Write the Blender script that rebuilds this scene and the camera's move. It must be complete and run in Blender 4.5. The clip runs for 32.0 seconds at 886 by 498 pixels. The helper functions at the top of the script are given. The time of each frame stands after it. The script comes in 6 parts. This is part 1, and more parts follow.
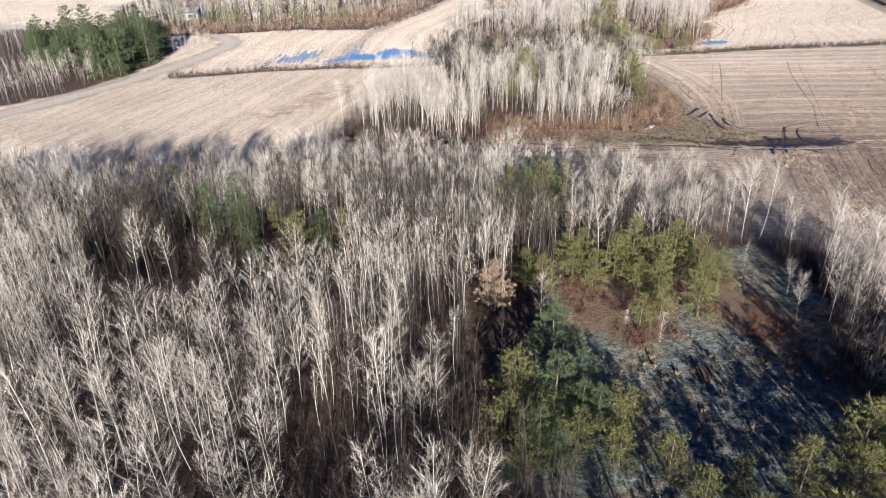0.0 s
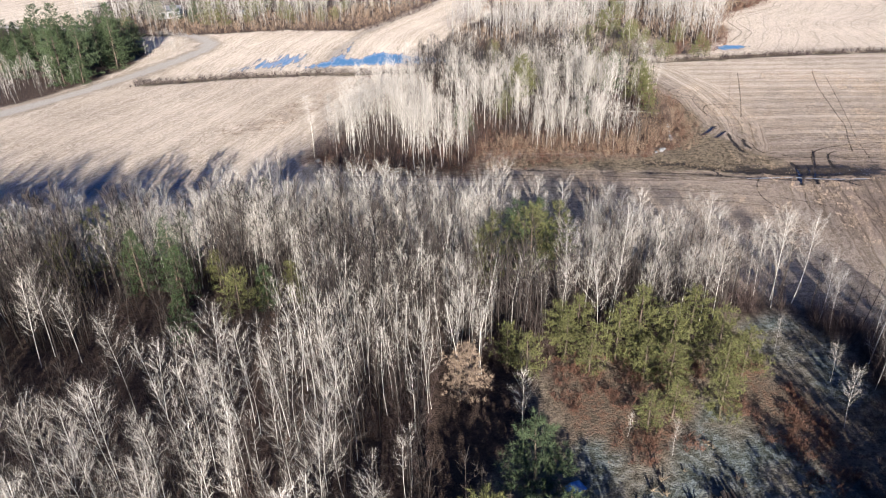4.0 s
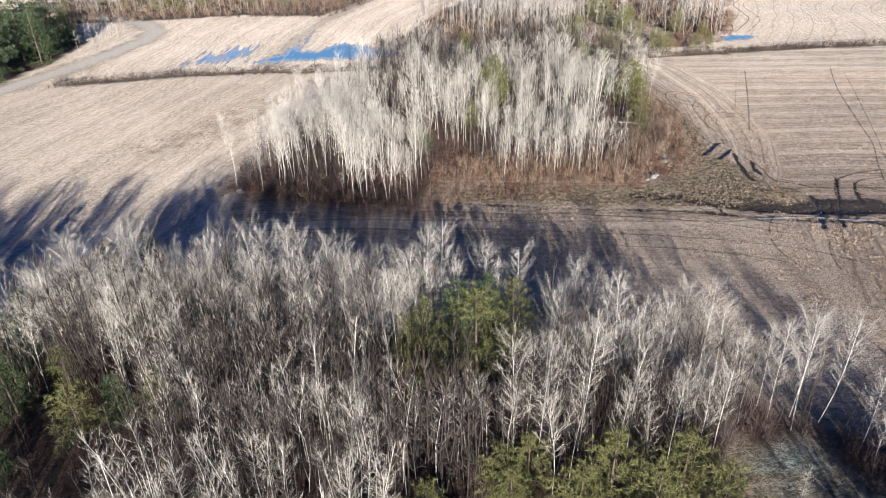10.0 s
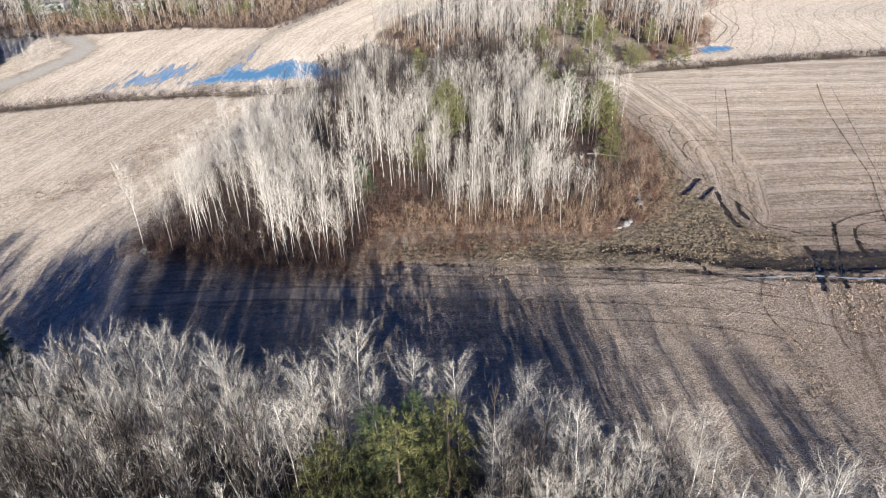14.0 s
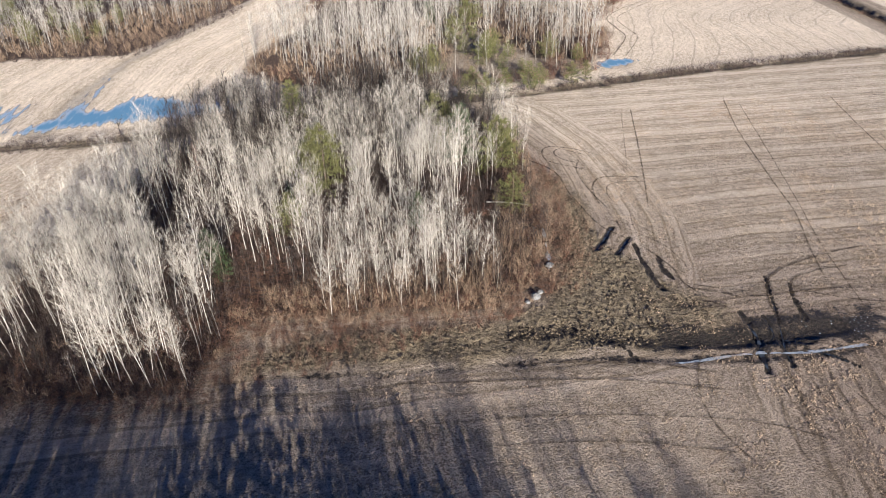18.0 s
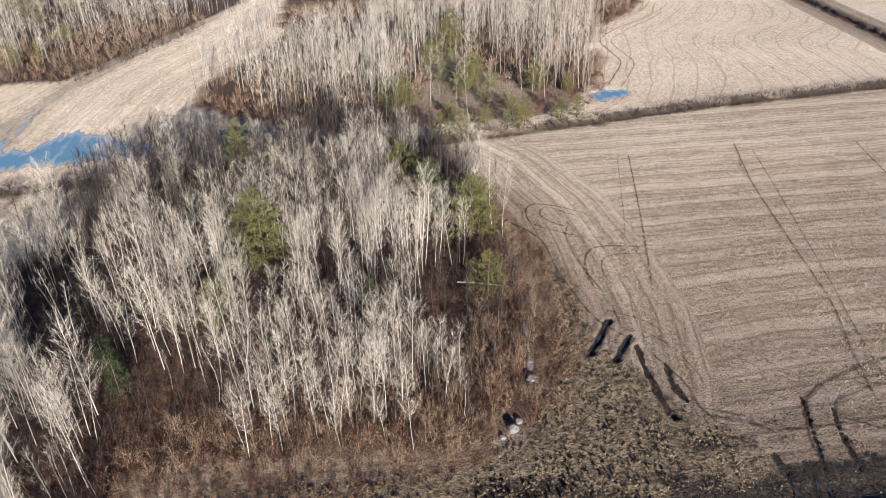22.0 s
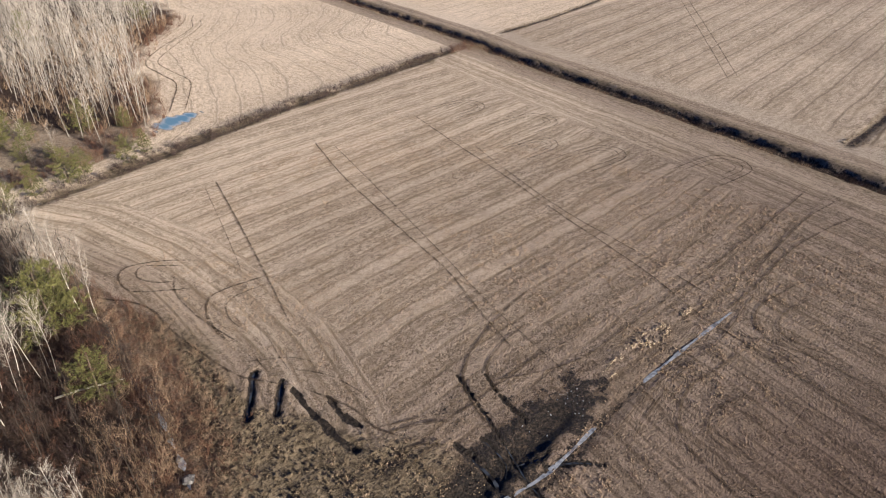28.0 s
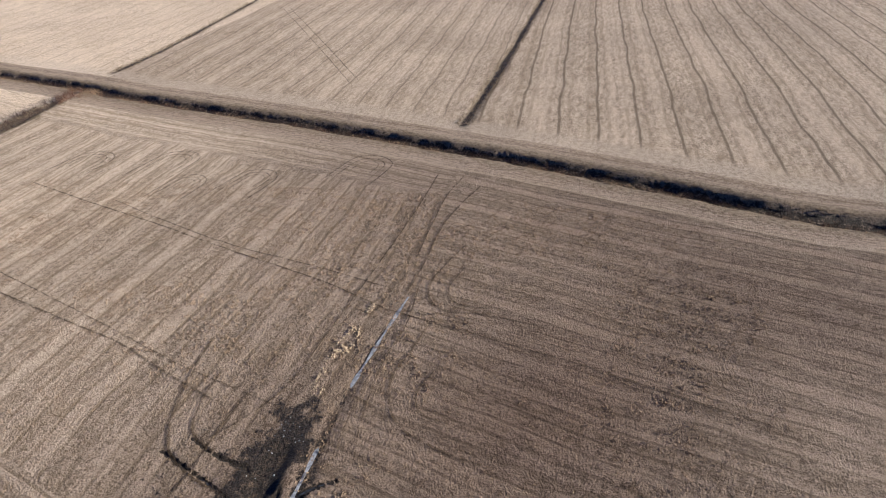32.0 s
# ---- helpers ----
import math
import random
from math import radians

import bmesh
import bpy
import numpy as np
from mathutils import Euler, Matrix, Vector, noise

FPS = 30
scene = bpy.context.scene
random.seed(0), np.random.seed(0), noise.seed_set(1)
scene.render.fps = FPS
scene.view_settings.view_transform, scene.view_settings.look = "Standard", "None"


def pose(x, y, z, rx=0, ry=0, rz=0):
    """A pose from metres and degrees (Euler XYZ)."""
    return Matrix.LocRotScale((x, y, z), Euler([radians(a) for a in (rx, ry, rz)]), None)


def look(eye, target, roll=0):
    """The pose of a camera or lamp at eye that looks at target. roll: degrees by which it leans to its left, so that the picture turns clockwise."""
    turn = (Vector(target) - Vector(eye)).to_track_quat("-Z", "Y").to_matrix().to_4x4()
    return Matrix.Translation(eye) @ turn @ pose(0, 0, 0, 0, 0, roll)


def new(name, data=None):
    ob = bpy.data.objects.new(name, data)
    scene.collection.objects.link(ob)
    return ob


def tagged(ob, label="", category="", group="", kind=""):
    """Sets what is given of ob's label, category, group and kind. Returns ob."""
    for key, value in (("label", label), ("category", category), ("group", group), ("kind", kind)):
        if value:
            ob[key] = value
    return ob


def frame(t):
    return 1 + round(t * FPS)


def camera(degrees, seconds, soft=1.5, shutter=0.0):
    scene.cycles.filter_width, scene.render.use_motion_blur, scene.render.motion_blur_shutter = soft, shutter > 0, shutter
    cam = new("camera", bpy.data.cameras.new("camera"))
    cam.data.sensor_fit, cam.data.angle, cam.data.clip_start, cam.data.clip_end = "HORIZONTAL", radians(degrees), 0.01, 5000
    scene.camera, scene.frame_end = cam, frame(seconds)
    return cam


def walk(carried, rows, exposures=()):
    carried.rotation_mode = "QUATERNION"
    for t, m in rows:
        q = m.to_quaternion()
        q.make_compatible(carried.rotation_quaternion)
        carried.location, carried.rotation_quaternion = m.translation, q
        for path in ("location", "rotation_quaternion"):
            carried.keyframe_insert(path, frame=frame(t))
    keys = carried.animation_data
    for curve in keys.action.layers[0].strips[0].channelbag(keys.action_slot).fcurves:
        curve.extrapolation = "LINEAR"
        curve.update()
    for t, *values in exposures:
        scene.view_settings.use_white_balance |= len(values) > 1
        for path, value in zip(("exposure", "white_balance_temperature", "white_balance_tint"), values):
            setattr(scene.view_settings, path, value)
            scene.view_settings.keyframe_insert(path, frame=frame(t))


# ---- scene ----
cam = camera(65.8, 32.0, 1.05)
METRES, EYE, TILT, LEAN, TURN = 130.0, 51.7, -27.8, 1.2, 0.0
ROWS = [
    (0.0, 0.0, 0.0, 0.0, 0.0, 0.0, -0.0),
    (0.5, 0.0044, 0.0178, 0.0095, -0.01, 0.01, -0.01),
    (1.0, 0.009, 0.0357, 0.0188, -0.02, 0.01, -0.01),
    (1.5, 0.0137, 0.0537, 0.0284, -0.01, 0.02, -0.0),
    (2.0, 0.0184, 0.0715, 0.0376, -0.0, 0.01, -0.01),
    (2.5, 0.0226, 0.0887, 0.0468, 0.17, -0.01, -0.14),
    (3.0, 0.0281, 0.1062, 0.0556, 0.58, -0.09, -0.39),
    (3.5, 0.0332, 0.1234, 0.0642, 0.55, -0.25, -0.4),
    (5.5, 0.0558, 0.1898, 0.0973, 0.56, -2.47, -0.32),
    (6.0, 0.0614, 0.2053, 0.1056, 0.56, -2.94, -0.32),
    (6.5, 0.067, 0.2205, 0.1139, 0.54, -2.94, -0.34),
    (7.0, 0.0728, 0.2355, 0.1219, 0.53, -2.92, -0.34),
    (7.5, 0.0787, 0.2505, 0.13, 0.54, -2.91, -0.34),
    (8.0, 0.0842, 0.2655, 0.1382, 0.53, -2.9, -0.36),
    (8.5, 0.0896, 0.2804, 0.1465, 0.52, -2.9, -0.33),
    (9.0, 0.0948, 0.2956, 0.155, 0.52, -2.9, -0.34),
    (9.5, 0.1, 0.3106, 0.1636, 0.52, -2.91, -0.33),
    (10.0, 0.1052, 0.3258, 0.1716, 0.51, -2.89, -0.33),
    (10.5, 0.1104, 0.341, 0.1796, 0.5, -2.89, -0.32),
    (11.0, 0.1158, 0.3564, 0.1878, 0.5, -2.91, -0.29),
    (11.5, 0.1214, 0.3725, 0.1961, 0.51, -2.92, -0.28),
    (12.0, 0.127, 0.3888, 0.2046, 0.49, -2.95, -0.21),
    (12.5, 0.1326, 0.4053, 0.2131, 0.42, -2.98, -0.2),
    (13.0, 0.1385, 0.422, 0.2222, 0.36, -3.02, -0.12),
    (13.5, 0.1447, 0.4394, 0.2313, -0.14, -3.03, 0.16),
    (14.0, 0.1505, 0.4563, 0.2405, -1.09, -3.08, 0.7),
    (14.5, 0.1562, 0.4735, 0.2499, -1.77, -3.12, 1.1),
    (16.5, 0.183, 0.5459, 0.2887, -2.36, -3.18, 1.32),
    (17.0, 0.1892, 0.5649, 0.2988, -3.66, -3.21, 2.04),
    (17.5, 0.1966, 0.5829, 0.3092, -4.44, -3.24, 2.53),
    (18.0, 0.2013, 0.6018, 0.319, -8.18, -3.45, 4.56),
    (18.5, 0.2078, 0.6202, 0.3291, -8.5, -3.48, 4.68),
    (19.0, 0.2144, 0.6389, 0.339, -8.57, -3.45, 4.64),
    (19.5, 0.222, 0.6569, 0.3492, -8.61, -3.45, 4.62),
    (20.0, 0.2297, 0.675, 0.3589, -8.66, -3.42, 4.56),
    (20.5, 0.237, 0.6933, 0.3684, -8.73, -3.38, 4.55),
    (21.0, 0.2441, 0.7115, 0.378, -8.81, -3.34, 4.46),
    (21.5, 0.2517, 0.7296, 0.3876, -8.85, -3.3, 4.44),
    (22.0, 0.2596, 0.7477, 0.3973, -8.89, -3.28, 4.38),
    (22.5, 0.2677, 0.7662, 0.4065, -8.92, -3.24, 4.33),
    (23.0, 0.2758, 0.7844, 0.416, -8.95, -3.22, 4.28),
    (23.5, 0.2823, 0.7995, 0.4246, -8.92, -3.17, 4.19),
    (24.0, 0.2904, 0.8075, 0.428, -13.15, -3.55, 6.56),
    (24.5, 0.2938, 0.8082, 0.4275, -22.22, -4.95, 11.35),
    (26.5, 0.2968, 0.8064, 0.4208, -28.53, -6.2, 14.27),
    (27.0, 0.2985, 0.8056, 0.4185, -34.05, -7.53, 16.76),
    (27.5, 0.2989, 0.805, 0.4172, -39.43, -9.07, 19.0),
    (28.0, 0.2979, 0.8056, 0.416, -42.13, -9.84, 19.91),
    (28.5, 0.299, 0.8052, 0.4141, -42.32, -9.77, 19.89),
    (29.0, 0.3003, 0.8044, 0.4131, -45.29, -10.68, 20.93),
    (29.5, 0.2997, 0.8039, 0.414, -46.48, -10.98, 21.22),
    (30.0, 0.301, 0.8018, 0.4152, -46.83, -11.02, 21.32),
    (30.5, 0.3026, 0.7998, 0.4158, -53.42, -13.32, 23.54),
    (31.0, 0.304, 0.7966, 0.4175, -61.99, -16.82, 26.03),
    (31.5, 0.303, 0.7966, 0.4201, -67.99, -19.36, 27.25),
    (32.0, 0.3047, 0.7944, 0.4189, -74.25, -22.04, 28.44),
]
walk(cam, [(t, pose(0, 0, EYE, TILT, LEAN, TURN) @ pose(METRES * x, METRES * y, METRES * z, 90 + pitch, roll, yaw)) for t, x, y, z, yaw, pitch, roll in ROWS],
     exposures=[(0.0, 1.82, 5750.0, 8.0), (14.0, 1.78, 5650.0, 5.0), (19.0, 1.64, 5900.0, 6.0), (24.0, 1.49, 6100.0, 8.0), (28.0, 1.41, 6450.0, 9.0), (32.0, 1.52, 6250.0, 8.0)])

# ---------------------------------------------------------------- light
SUN_EL, SUN_AZ = 15.5, 175.5          # degrees; azimuth clockwise from +y
to_sun = Vector((math.sin(radians(SUN_AZ)) * math.cos(radians(SUN_EL)),
                 math.cos(radians(SUN_AZ)) * math.cos(radians(SUN_EL)), math.sin(radians(SUN_EL))))
world = bpy.data.worlds.new("sky")
scene.world = world
world.use_nodes = True
wn = world.node_tree
sky = wn.nodes.new("ShaderNodeTexSky")
sky.sky_type, sky.sun_disc = "NISHITA", False
sky.sun_elevation, sky.sun_rotation = radians(SUN_EL), radians(SUN_AZ)
sky.air_density, sky.dust_density, sky.ozone_density, sky.altitude = 0.40, 0.02, 10.0, 600
wn.links.new(sky.outputs[0], wn.nodes["Background"].inputs[0])
wn.nodes["Background"].inputs[1].default_value = 0.050
sun = new("sun", bpy.data.lights.new("sun", "SUN"))
sun.data.energy, sun.data.angle, sun.data.color = 5.0, radians(0.55), (1.0, 0.885, 0.77)
sun.matrix_world = look(to_sun * 300, (0, 0, 0))

# ---------------------------------------------------------------- arithmetic
RNG = np.random.default_rng(7)
LATTICE = RNG.random((256, 256))


def vnoise(x, y, size, shift=0.0):
    """Smooth value noise from 0 to 1; size in metres."""
    x, y = np.asarray(x, float) / size + 41.3 * shift + 900, np.asarray(y, float) / size + 17.7 * shift + 900
    ix, iy = np.floor(x).astype(int), np.floor(y).astype(int)
    fx, fy = x - ix, y - iy
    fx, fy = fx * fx * (3 - 2 * fx), fy * fy * (3 - 2 * fy)
    g = lambda a, b: LATTICE[a % 256, b % 256]
    return (g(ix, iy) * (1 - fx) + g(ix + 1, iy) * fx) * (1 - fy) + (g(ix, iy + 1) * (1 - fx) + g(ix + 1, iy + 1) * fx) * fy


def inside(poly, x, y):
    x, y = np.asarray(x, float), np.asarray(y, float)
    hit = np.zeros(x.shape, bool)
    for (x0, y0), (x1, y1) in zip(poly, poly[1:] + poly[:1]):
        if y0 != y1:
            hit ^= ((y0 > y) != (y1 > y)) & (x < (x1 - x0) * (y - y0) / (y1 - y0) + x0)
    return hit


def away(line, x, y, closed=False):
    """The distance from a line of points."""
    best = np.full(np.shape(x), 1e9)
    pts = line + line[:1] if closed else line
    for (x0, y0), (x1, y1) in zip(pts, pts[1:]):
        dx, dy = x1 - x0, y1 - y0
        k = np.clip(((x - x0) * dx + (y - y0) * dy) / (dx * dx + dy * dy), 0, 1)
        best = np.minimum(best, np.hypot(x - x0 - k * dx, y - y0 - k * dy))
    return best


def depth_in(poly, x, y):
    """How far inside a region a place lies (outside: minus)."""
    return np.where(inside(poly, x, y), 1, -1) * away(poly, x, y, True)


def soft(v, lo, hi):
    k = np.clip((v - lo) / (hi - lo), 0, 1)
    return k * k * (3 - 2 * k)


def smooth_line(pts, step=1.0):
    """A rounded line through the points."""
    p = [Vector(a) for a in ([pts[0]] + list(pts) + [pts[-1]])]
    out = []
    for a, b, c, d in zip(p, p[1:], p[2:], p[3:]):
        n = max(2, int((c - b).length / step))
        for i in range(n):
            t = i / n
            out.append(tuple(0.5 * (2 * b + (c - a) * t + (2 * a - 5 * b + 4 * c - d) * t * t + (3 * b - a - 3 * c + d) * t ** 3)))
    out.append(tuple(p[-1]))
    return out


# ---------------------------------------------------------------- plan, in metres
WOOD_NEAR = [(-190, 96), (-130, 104), (-80, 110), (-41, 113), (-33, 116), (-20, 118), (-2, 117), (8, 115), (22, 114), (31, 109), (40, 105),
             (48, 101), (55, 96), (60, 88), (65, 76), (70, 62), (78, 44), (88, 20), (95, -30), (60, -70), (-190, -70)]
CLEARING = [(5, 52), (8, 44), (24, 38), (40, 40), (47, 52), (45, 66), (50, 76), (54, 88), (49, 97), (41, 97), (37, 91), (27, 91),
            (19, 87), (13, 84), (12, 74), (8, 64)]
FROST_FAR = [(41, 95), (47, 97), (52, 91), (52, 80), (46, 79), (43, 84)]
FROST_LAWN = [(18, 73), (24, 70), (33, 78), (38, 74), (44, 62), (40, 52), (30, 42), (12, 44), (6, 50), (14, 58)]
WOOD_MID = [(-25, 157), (-22, 154.5), (-17, 152), (-10, 151), (-2, 149.5), (7, 148.5), (9, 154), (12, 158), (18, 161), (24, 159), (32, 158),
            (43, 157), (49, 161), (53, 168), (56, 178), (57, 190), (57, 203), (54, 219), (48, 231), (30, 233), (0, 229), (-7, 212),
            (-15, 192), (-20, 178), (-23, 165)]
WOOD_FAR = [(2, 270), (9, 262), (26, 250), (48, 248), (70, 246), (84, 249), (93, 258), (99, 267), (106, 285), (108, 299), (113, 309), (124, 325),
            (138, 340), (148, 352), (160, 420), (150, 520), (30, 520), (22, 400), (19, 350), (21, 336), (14, 310), (5, 288)]
WOOD_WEST = [(-135, 288), (-95, 293), (-62, 299), (-33, 296), (-26, 308), (-17, 332), (-6, 360), (6, 392), (14, 440), (0, 520), (-160, 520), (-175, 380)]
PINES_WEST = [(-128, 186), (-112, 203), (-104, 222), (-99, 240), (-102, 262), (-114, 284), (-126, 300), (-150, 318), (-190, 320), (-215, 250), (-180, 190)]
HEDGE = [(-85, 220), (-62, 226), (-40, 228), (-24, 228), (0, 231), (26, 233.5), (47, 235), (69, 237), (94, 241), (121, 244.5), (159, 247.5), (174, 249)]
DITCH = [(226, 440), (213, 380), (202, 327), (194.5, 289), (187, 254), (182.5, 238), (176, 210), (171, 186), (161.5, 147), (152.5, 114),
         (144, 88), (141, 72), (128, 20), (110, -60)]
SIDE_DITCH = [(174, 147), (190, 146.5), (235, 146), (309, 146), (420, 150)]
NORTH_DITCH = [(199, 251), (226, 251.5), (295, 259), (420, 275)]
ROAD = [(-200, 96), (-160, 132), (-135, 160), (-120, 181), (-111, 195), (-102, 211), (-93, 232), (-86, 253), (-83, 267), (-84.5, 277), (-92, 288), (-104, 296),
        (-125, 303), (-160, 312), (-240, 330)]
FARM_TRACK = [(-37, 236), (-35.5, 250), (-34, 268), (-30.5, 288), (-20, 318), (-7, 354), (10, 400), (24, 440)]
STREAM = [(141, 138), (130, 141), (118, 140), (108, 140.2), (97, 141.3), (88, 142), (77, 141.4), (66, 142.7), (57, 144.2), (46, 146), (40, 146.4),
          (27, 147.3), (16, 149.3), (11, 150.5)]
GULLY = [(44, 151.4), (51.2, 150.8), (54.0, 149.1), (57.1, 148.2), (61.2, 147.0), (66.4, 145.7), (69.7, 145.4), (75, 145.2), (82, 145.4)]
MUD = [(73.0, 148.9), (76.4, 149.6), (79.2, 148.7), (82.6, 148.6), (86.4, 146.4), (87.4, 144.6), (85.4, 143.3), (79.0, 142.3), (75.8, 141.7), (71.8, 140.4), (69.8, 142.9), (66, 144.8), (58, 147.2), (62, 148.2), (68, 146.8)]
VERGE = [(9, 152), (24, 156), (43, 154), (51, 159), (56, 168), (59, 180), (60, 195), (62, 190), (63, 178), (62, 170), (66, 160), (72, 151), (68, 147),
         (58, 146), (44, 147.5), (27, 149), (12, 151)]
POND = [(-44, 234.6), (-34, 236.4), (-20, 237.2), (0, 238), (8, 240), (4, 247), (-6, 250), (-14, 256), (-22, 258), (-27, 250), (-30, 250), (-30.4, 262), (-31, 274), (-33, 274),
        (-34.6, 258), (-37, 246), (-42, 241)]
POND_WEST = [(-68, 233), (-54, 234.6), (-44.5, 237), (-42, 248), (-44, 258), (-52, 256), (-60, 248)]
GLADE = [(46, 244), (86, 247), (92, 258), (80, 264), (74, 284), (66, 306), (60, 288), (54, 264)]
POOL = [(90.5, 251.5), (92.4, 257.8), (97.0, 259.6), (102.3, 258.8), (105.2, 255.8), (100.0, 252.4), (94.6, 250.6)]

# wheel marks: (width, depth, wetness, line)
RUTS = [(1.0, 0.34, 1.0, [(64.8, 173.8), (62.8, 171.2), (60.2, 167.9)]), (0.9, 0.28, 1.0, [(66.0, 170.1), (64.4, 168.2), (62.7, 166.4)]),
        (0.9, 0.25, 0.8, [(66.1, 168.2), (65.6, 165.4), (65.2, 162.0), (65.0, 159.4), (65.2, 156.6)]),
        (0.8, 0.22, 0.8, [(68.1, 164.6), (67.3, 161.8), (67.5, 159.0)]),
        (0.9, 0.30, 1.0, [(72.2, 150.2), (72.0, 147.6), (71.6, 145.0), (70.7, 143.0), (69.7, 139.6)]),
        (0.5, 0.26, 1.0, [(79.7, 157.0), (78.5, 154.4), (76.9, 150.2), (74.7, 145.2), (73.4, 142.2), (72.8, 139.8)]),
        (0.5, 0.26, 1.0, [(81.8, 154.6), (80.8, 153.0), (79.9, 150.2), (79.2, 147.2)]),
        (0.45, 0.2, 0.9, [(74.5, 149.1), (74.3, 147.2), (73.7, 145.2), (72.3, 144.2)]),
        (0.6, 0.22, 1.0, [(76.0, 142.4), (78.4, 140.6), (79.8, 138.6)]), (0.5, 0.2, 0.9, [(74.0, 144.6), (76.8, 143.2), (79.0, 143.0)]),
        (0.7, 0.2, 0.8, [(55.6, 147.2), (56.5, 144.3)])]

# conifers: kind, place, height
NEAR_CONIFERS = [("spruce", -47.4, 117.4, 8), ("spruce", -20.9, 99.3, 7), ("pine", -17.2, 100.1, 7), ("pine", -31.9, 124.0, 8), ("spruce", -26.6, 124.4, 9), ("pine", -29.3, 105.1, 6), ("white_pine", 12, 66, 10), ("pine", 7, 59, 8.5), ("white_pine", 11, 58, 9), ("pine", 5.5, 54.5, 6.5), ("white_pine", 8.5, 51.5, 7), ("pine", 12.5, 52, 6.5), ("pine", 6.5, 49, 6), ("white_pine", 13.5, 56, 7), ("pine", 16.5, 50.5, 5.5), ("pine", 17.5, 58, 5), ("white_pine", 14, 60, 8), ("white_pine", 15, 55, 7), ("pine", 9, 54, 6.5), ("pine", 17, 54, 6),
                 ("pine", 21, 49, 6), ("pine", 23, 45, 6), ("pine", 27, 47, 5), ("pine", 33, 47, 7), ("pine", 37, 45, 8), ("pine", 40, 50, 8.5), ("pine", 43, 47, 8), ("pine", 45, 53, 7),
                 ("pine", 24, 87, 8), ("pine", 27, 89, 9.5), ("pine", 38, 84, 7), ("pine", 33, 77, 6.5), ("pine", 30, 86, 8.5), ("pine", 33, 89, 9), ("pine", 36, 87, 8), ("pine", 29, 82, 6.5), ("pine", 28, 77, 5.5),
                 # pines at (53, 62) and (56, 56) are added to shade the clearing
                 ("pine", 35, 82, 7), ("pine", 18, 88, 6), ("pine", 20, 91, 7), ("pine", 13, 84, 6.5), ("larch", 6.0, 79.5, 8.0), ("pine", 25, 75.5, 5.0), ("pine", 11, 86.5, 6), ("pine", 17.5, 90, 7), ("pine", 20.5, 85, 5.5), ("pine", 26.5, 83.5, 6), ("pine", 20, 38, 8), ("pine", 26, 40, 7), ("pine", 31, 39, 8.5), ("pine", 36, 38, 9), ("pine", 41, 41, 9), ("white_pine", 46, 44, 9), ("pine", 50, 49, 8), ("pine", 48, 56, 7), ("pine", 44, 37, 9), ("pine", 28, 33, 9), ("white_pine", 37, 32, 10), ("pine", 51, 40, 9), ("pine", 19, 57, 5), ("white_pine", 46, 50, 11), ("pine", 50, 56, 10.5), ("pine", 53, 62, 10), ("white_pine", 56, 56, 11), ("white_pine", 10, 50, 6),
                 ("pine", 10, 106, 11), ("white_pine", 14, 109, 11.5), ("pine", 16, 107, 11.5), ("pine", 20, 110, 11), ("spruce", 17, 111, 11),
                 ("spruce", -23, 115, 9), ("spruce", -27, 116, 10), ("pine", -18, 113, 9), ("spruce", -35, 110, 10), ("pine", -46, 108, 12), ("spruce", -58, 106, 12), ("pine", -67, 104, 12), ("pine", -24, 97, 8), ("spruce", -30, 92, 7), ("spruce", -40, 104, 10), ("pine", -50, 103, 10), ("spruce", -36, 106, 11), ("spruce", -33, 101, 9)]
MID_CONIFERS = [("pine", 22.5, 194, 13), ("pine", 20.5, 195, 11), ("spruce", 36, 180, 6), ("pine", 43, 210, 11), ("white_pine", 47, 203, 11), ("pine", 52, 196, 11), ("pine", 54, 199, 9), ("pine", 51.5, 182, 7),
                      ("pine", 17, 182, 7), ("spruce", 17, 186, 6), ("spruce", 6, 175, 6), ("spruce", 8, 171, 6), ("pine", 17, 224, 10), ("pine", 22, 229, 7), ("pine", 46, 213, 8), ("pine", 16, 231, 9), ("spruce", 24, 226, 6)]

# ---------------------------------------------------------------- materials


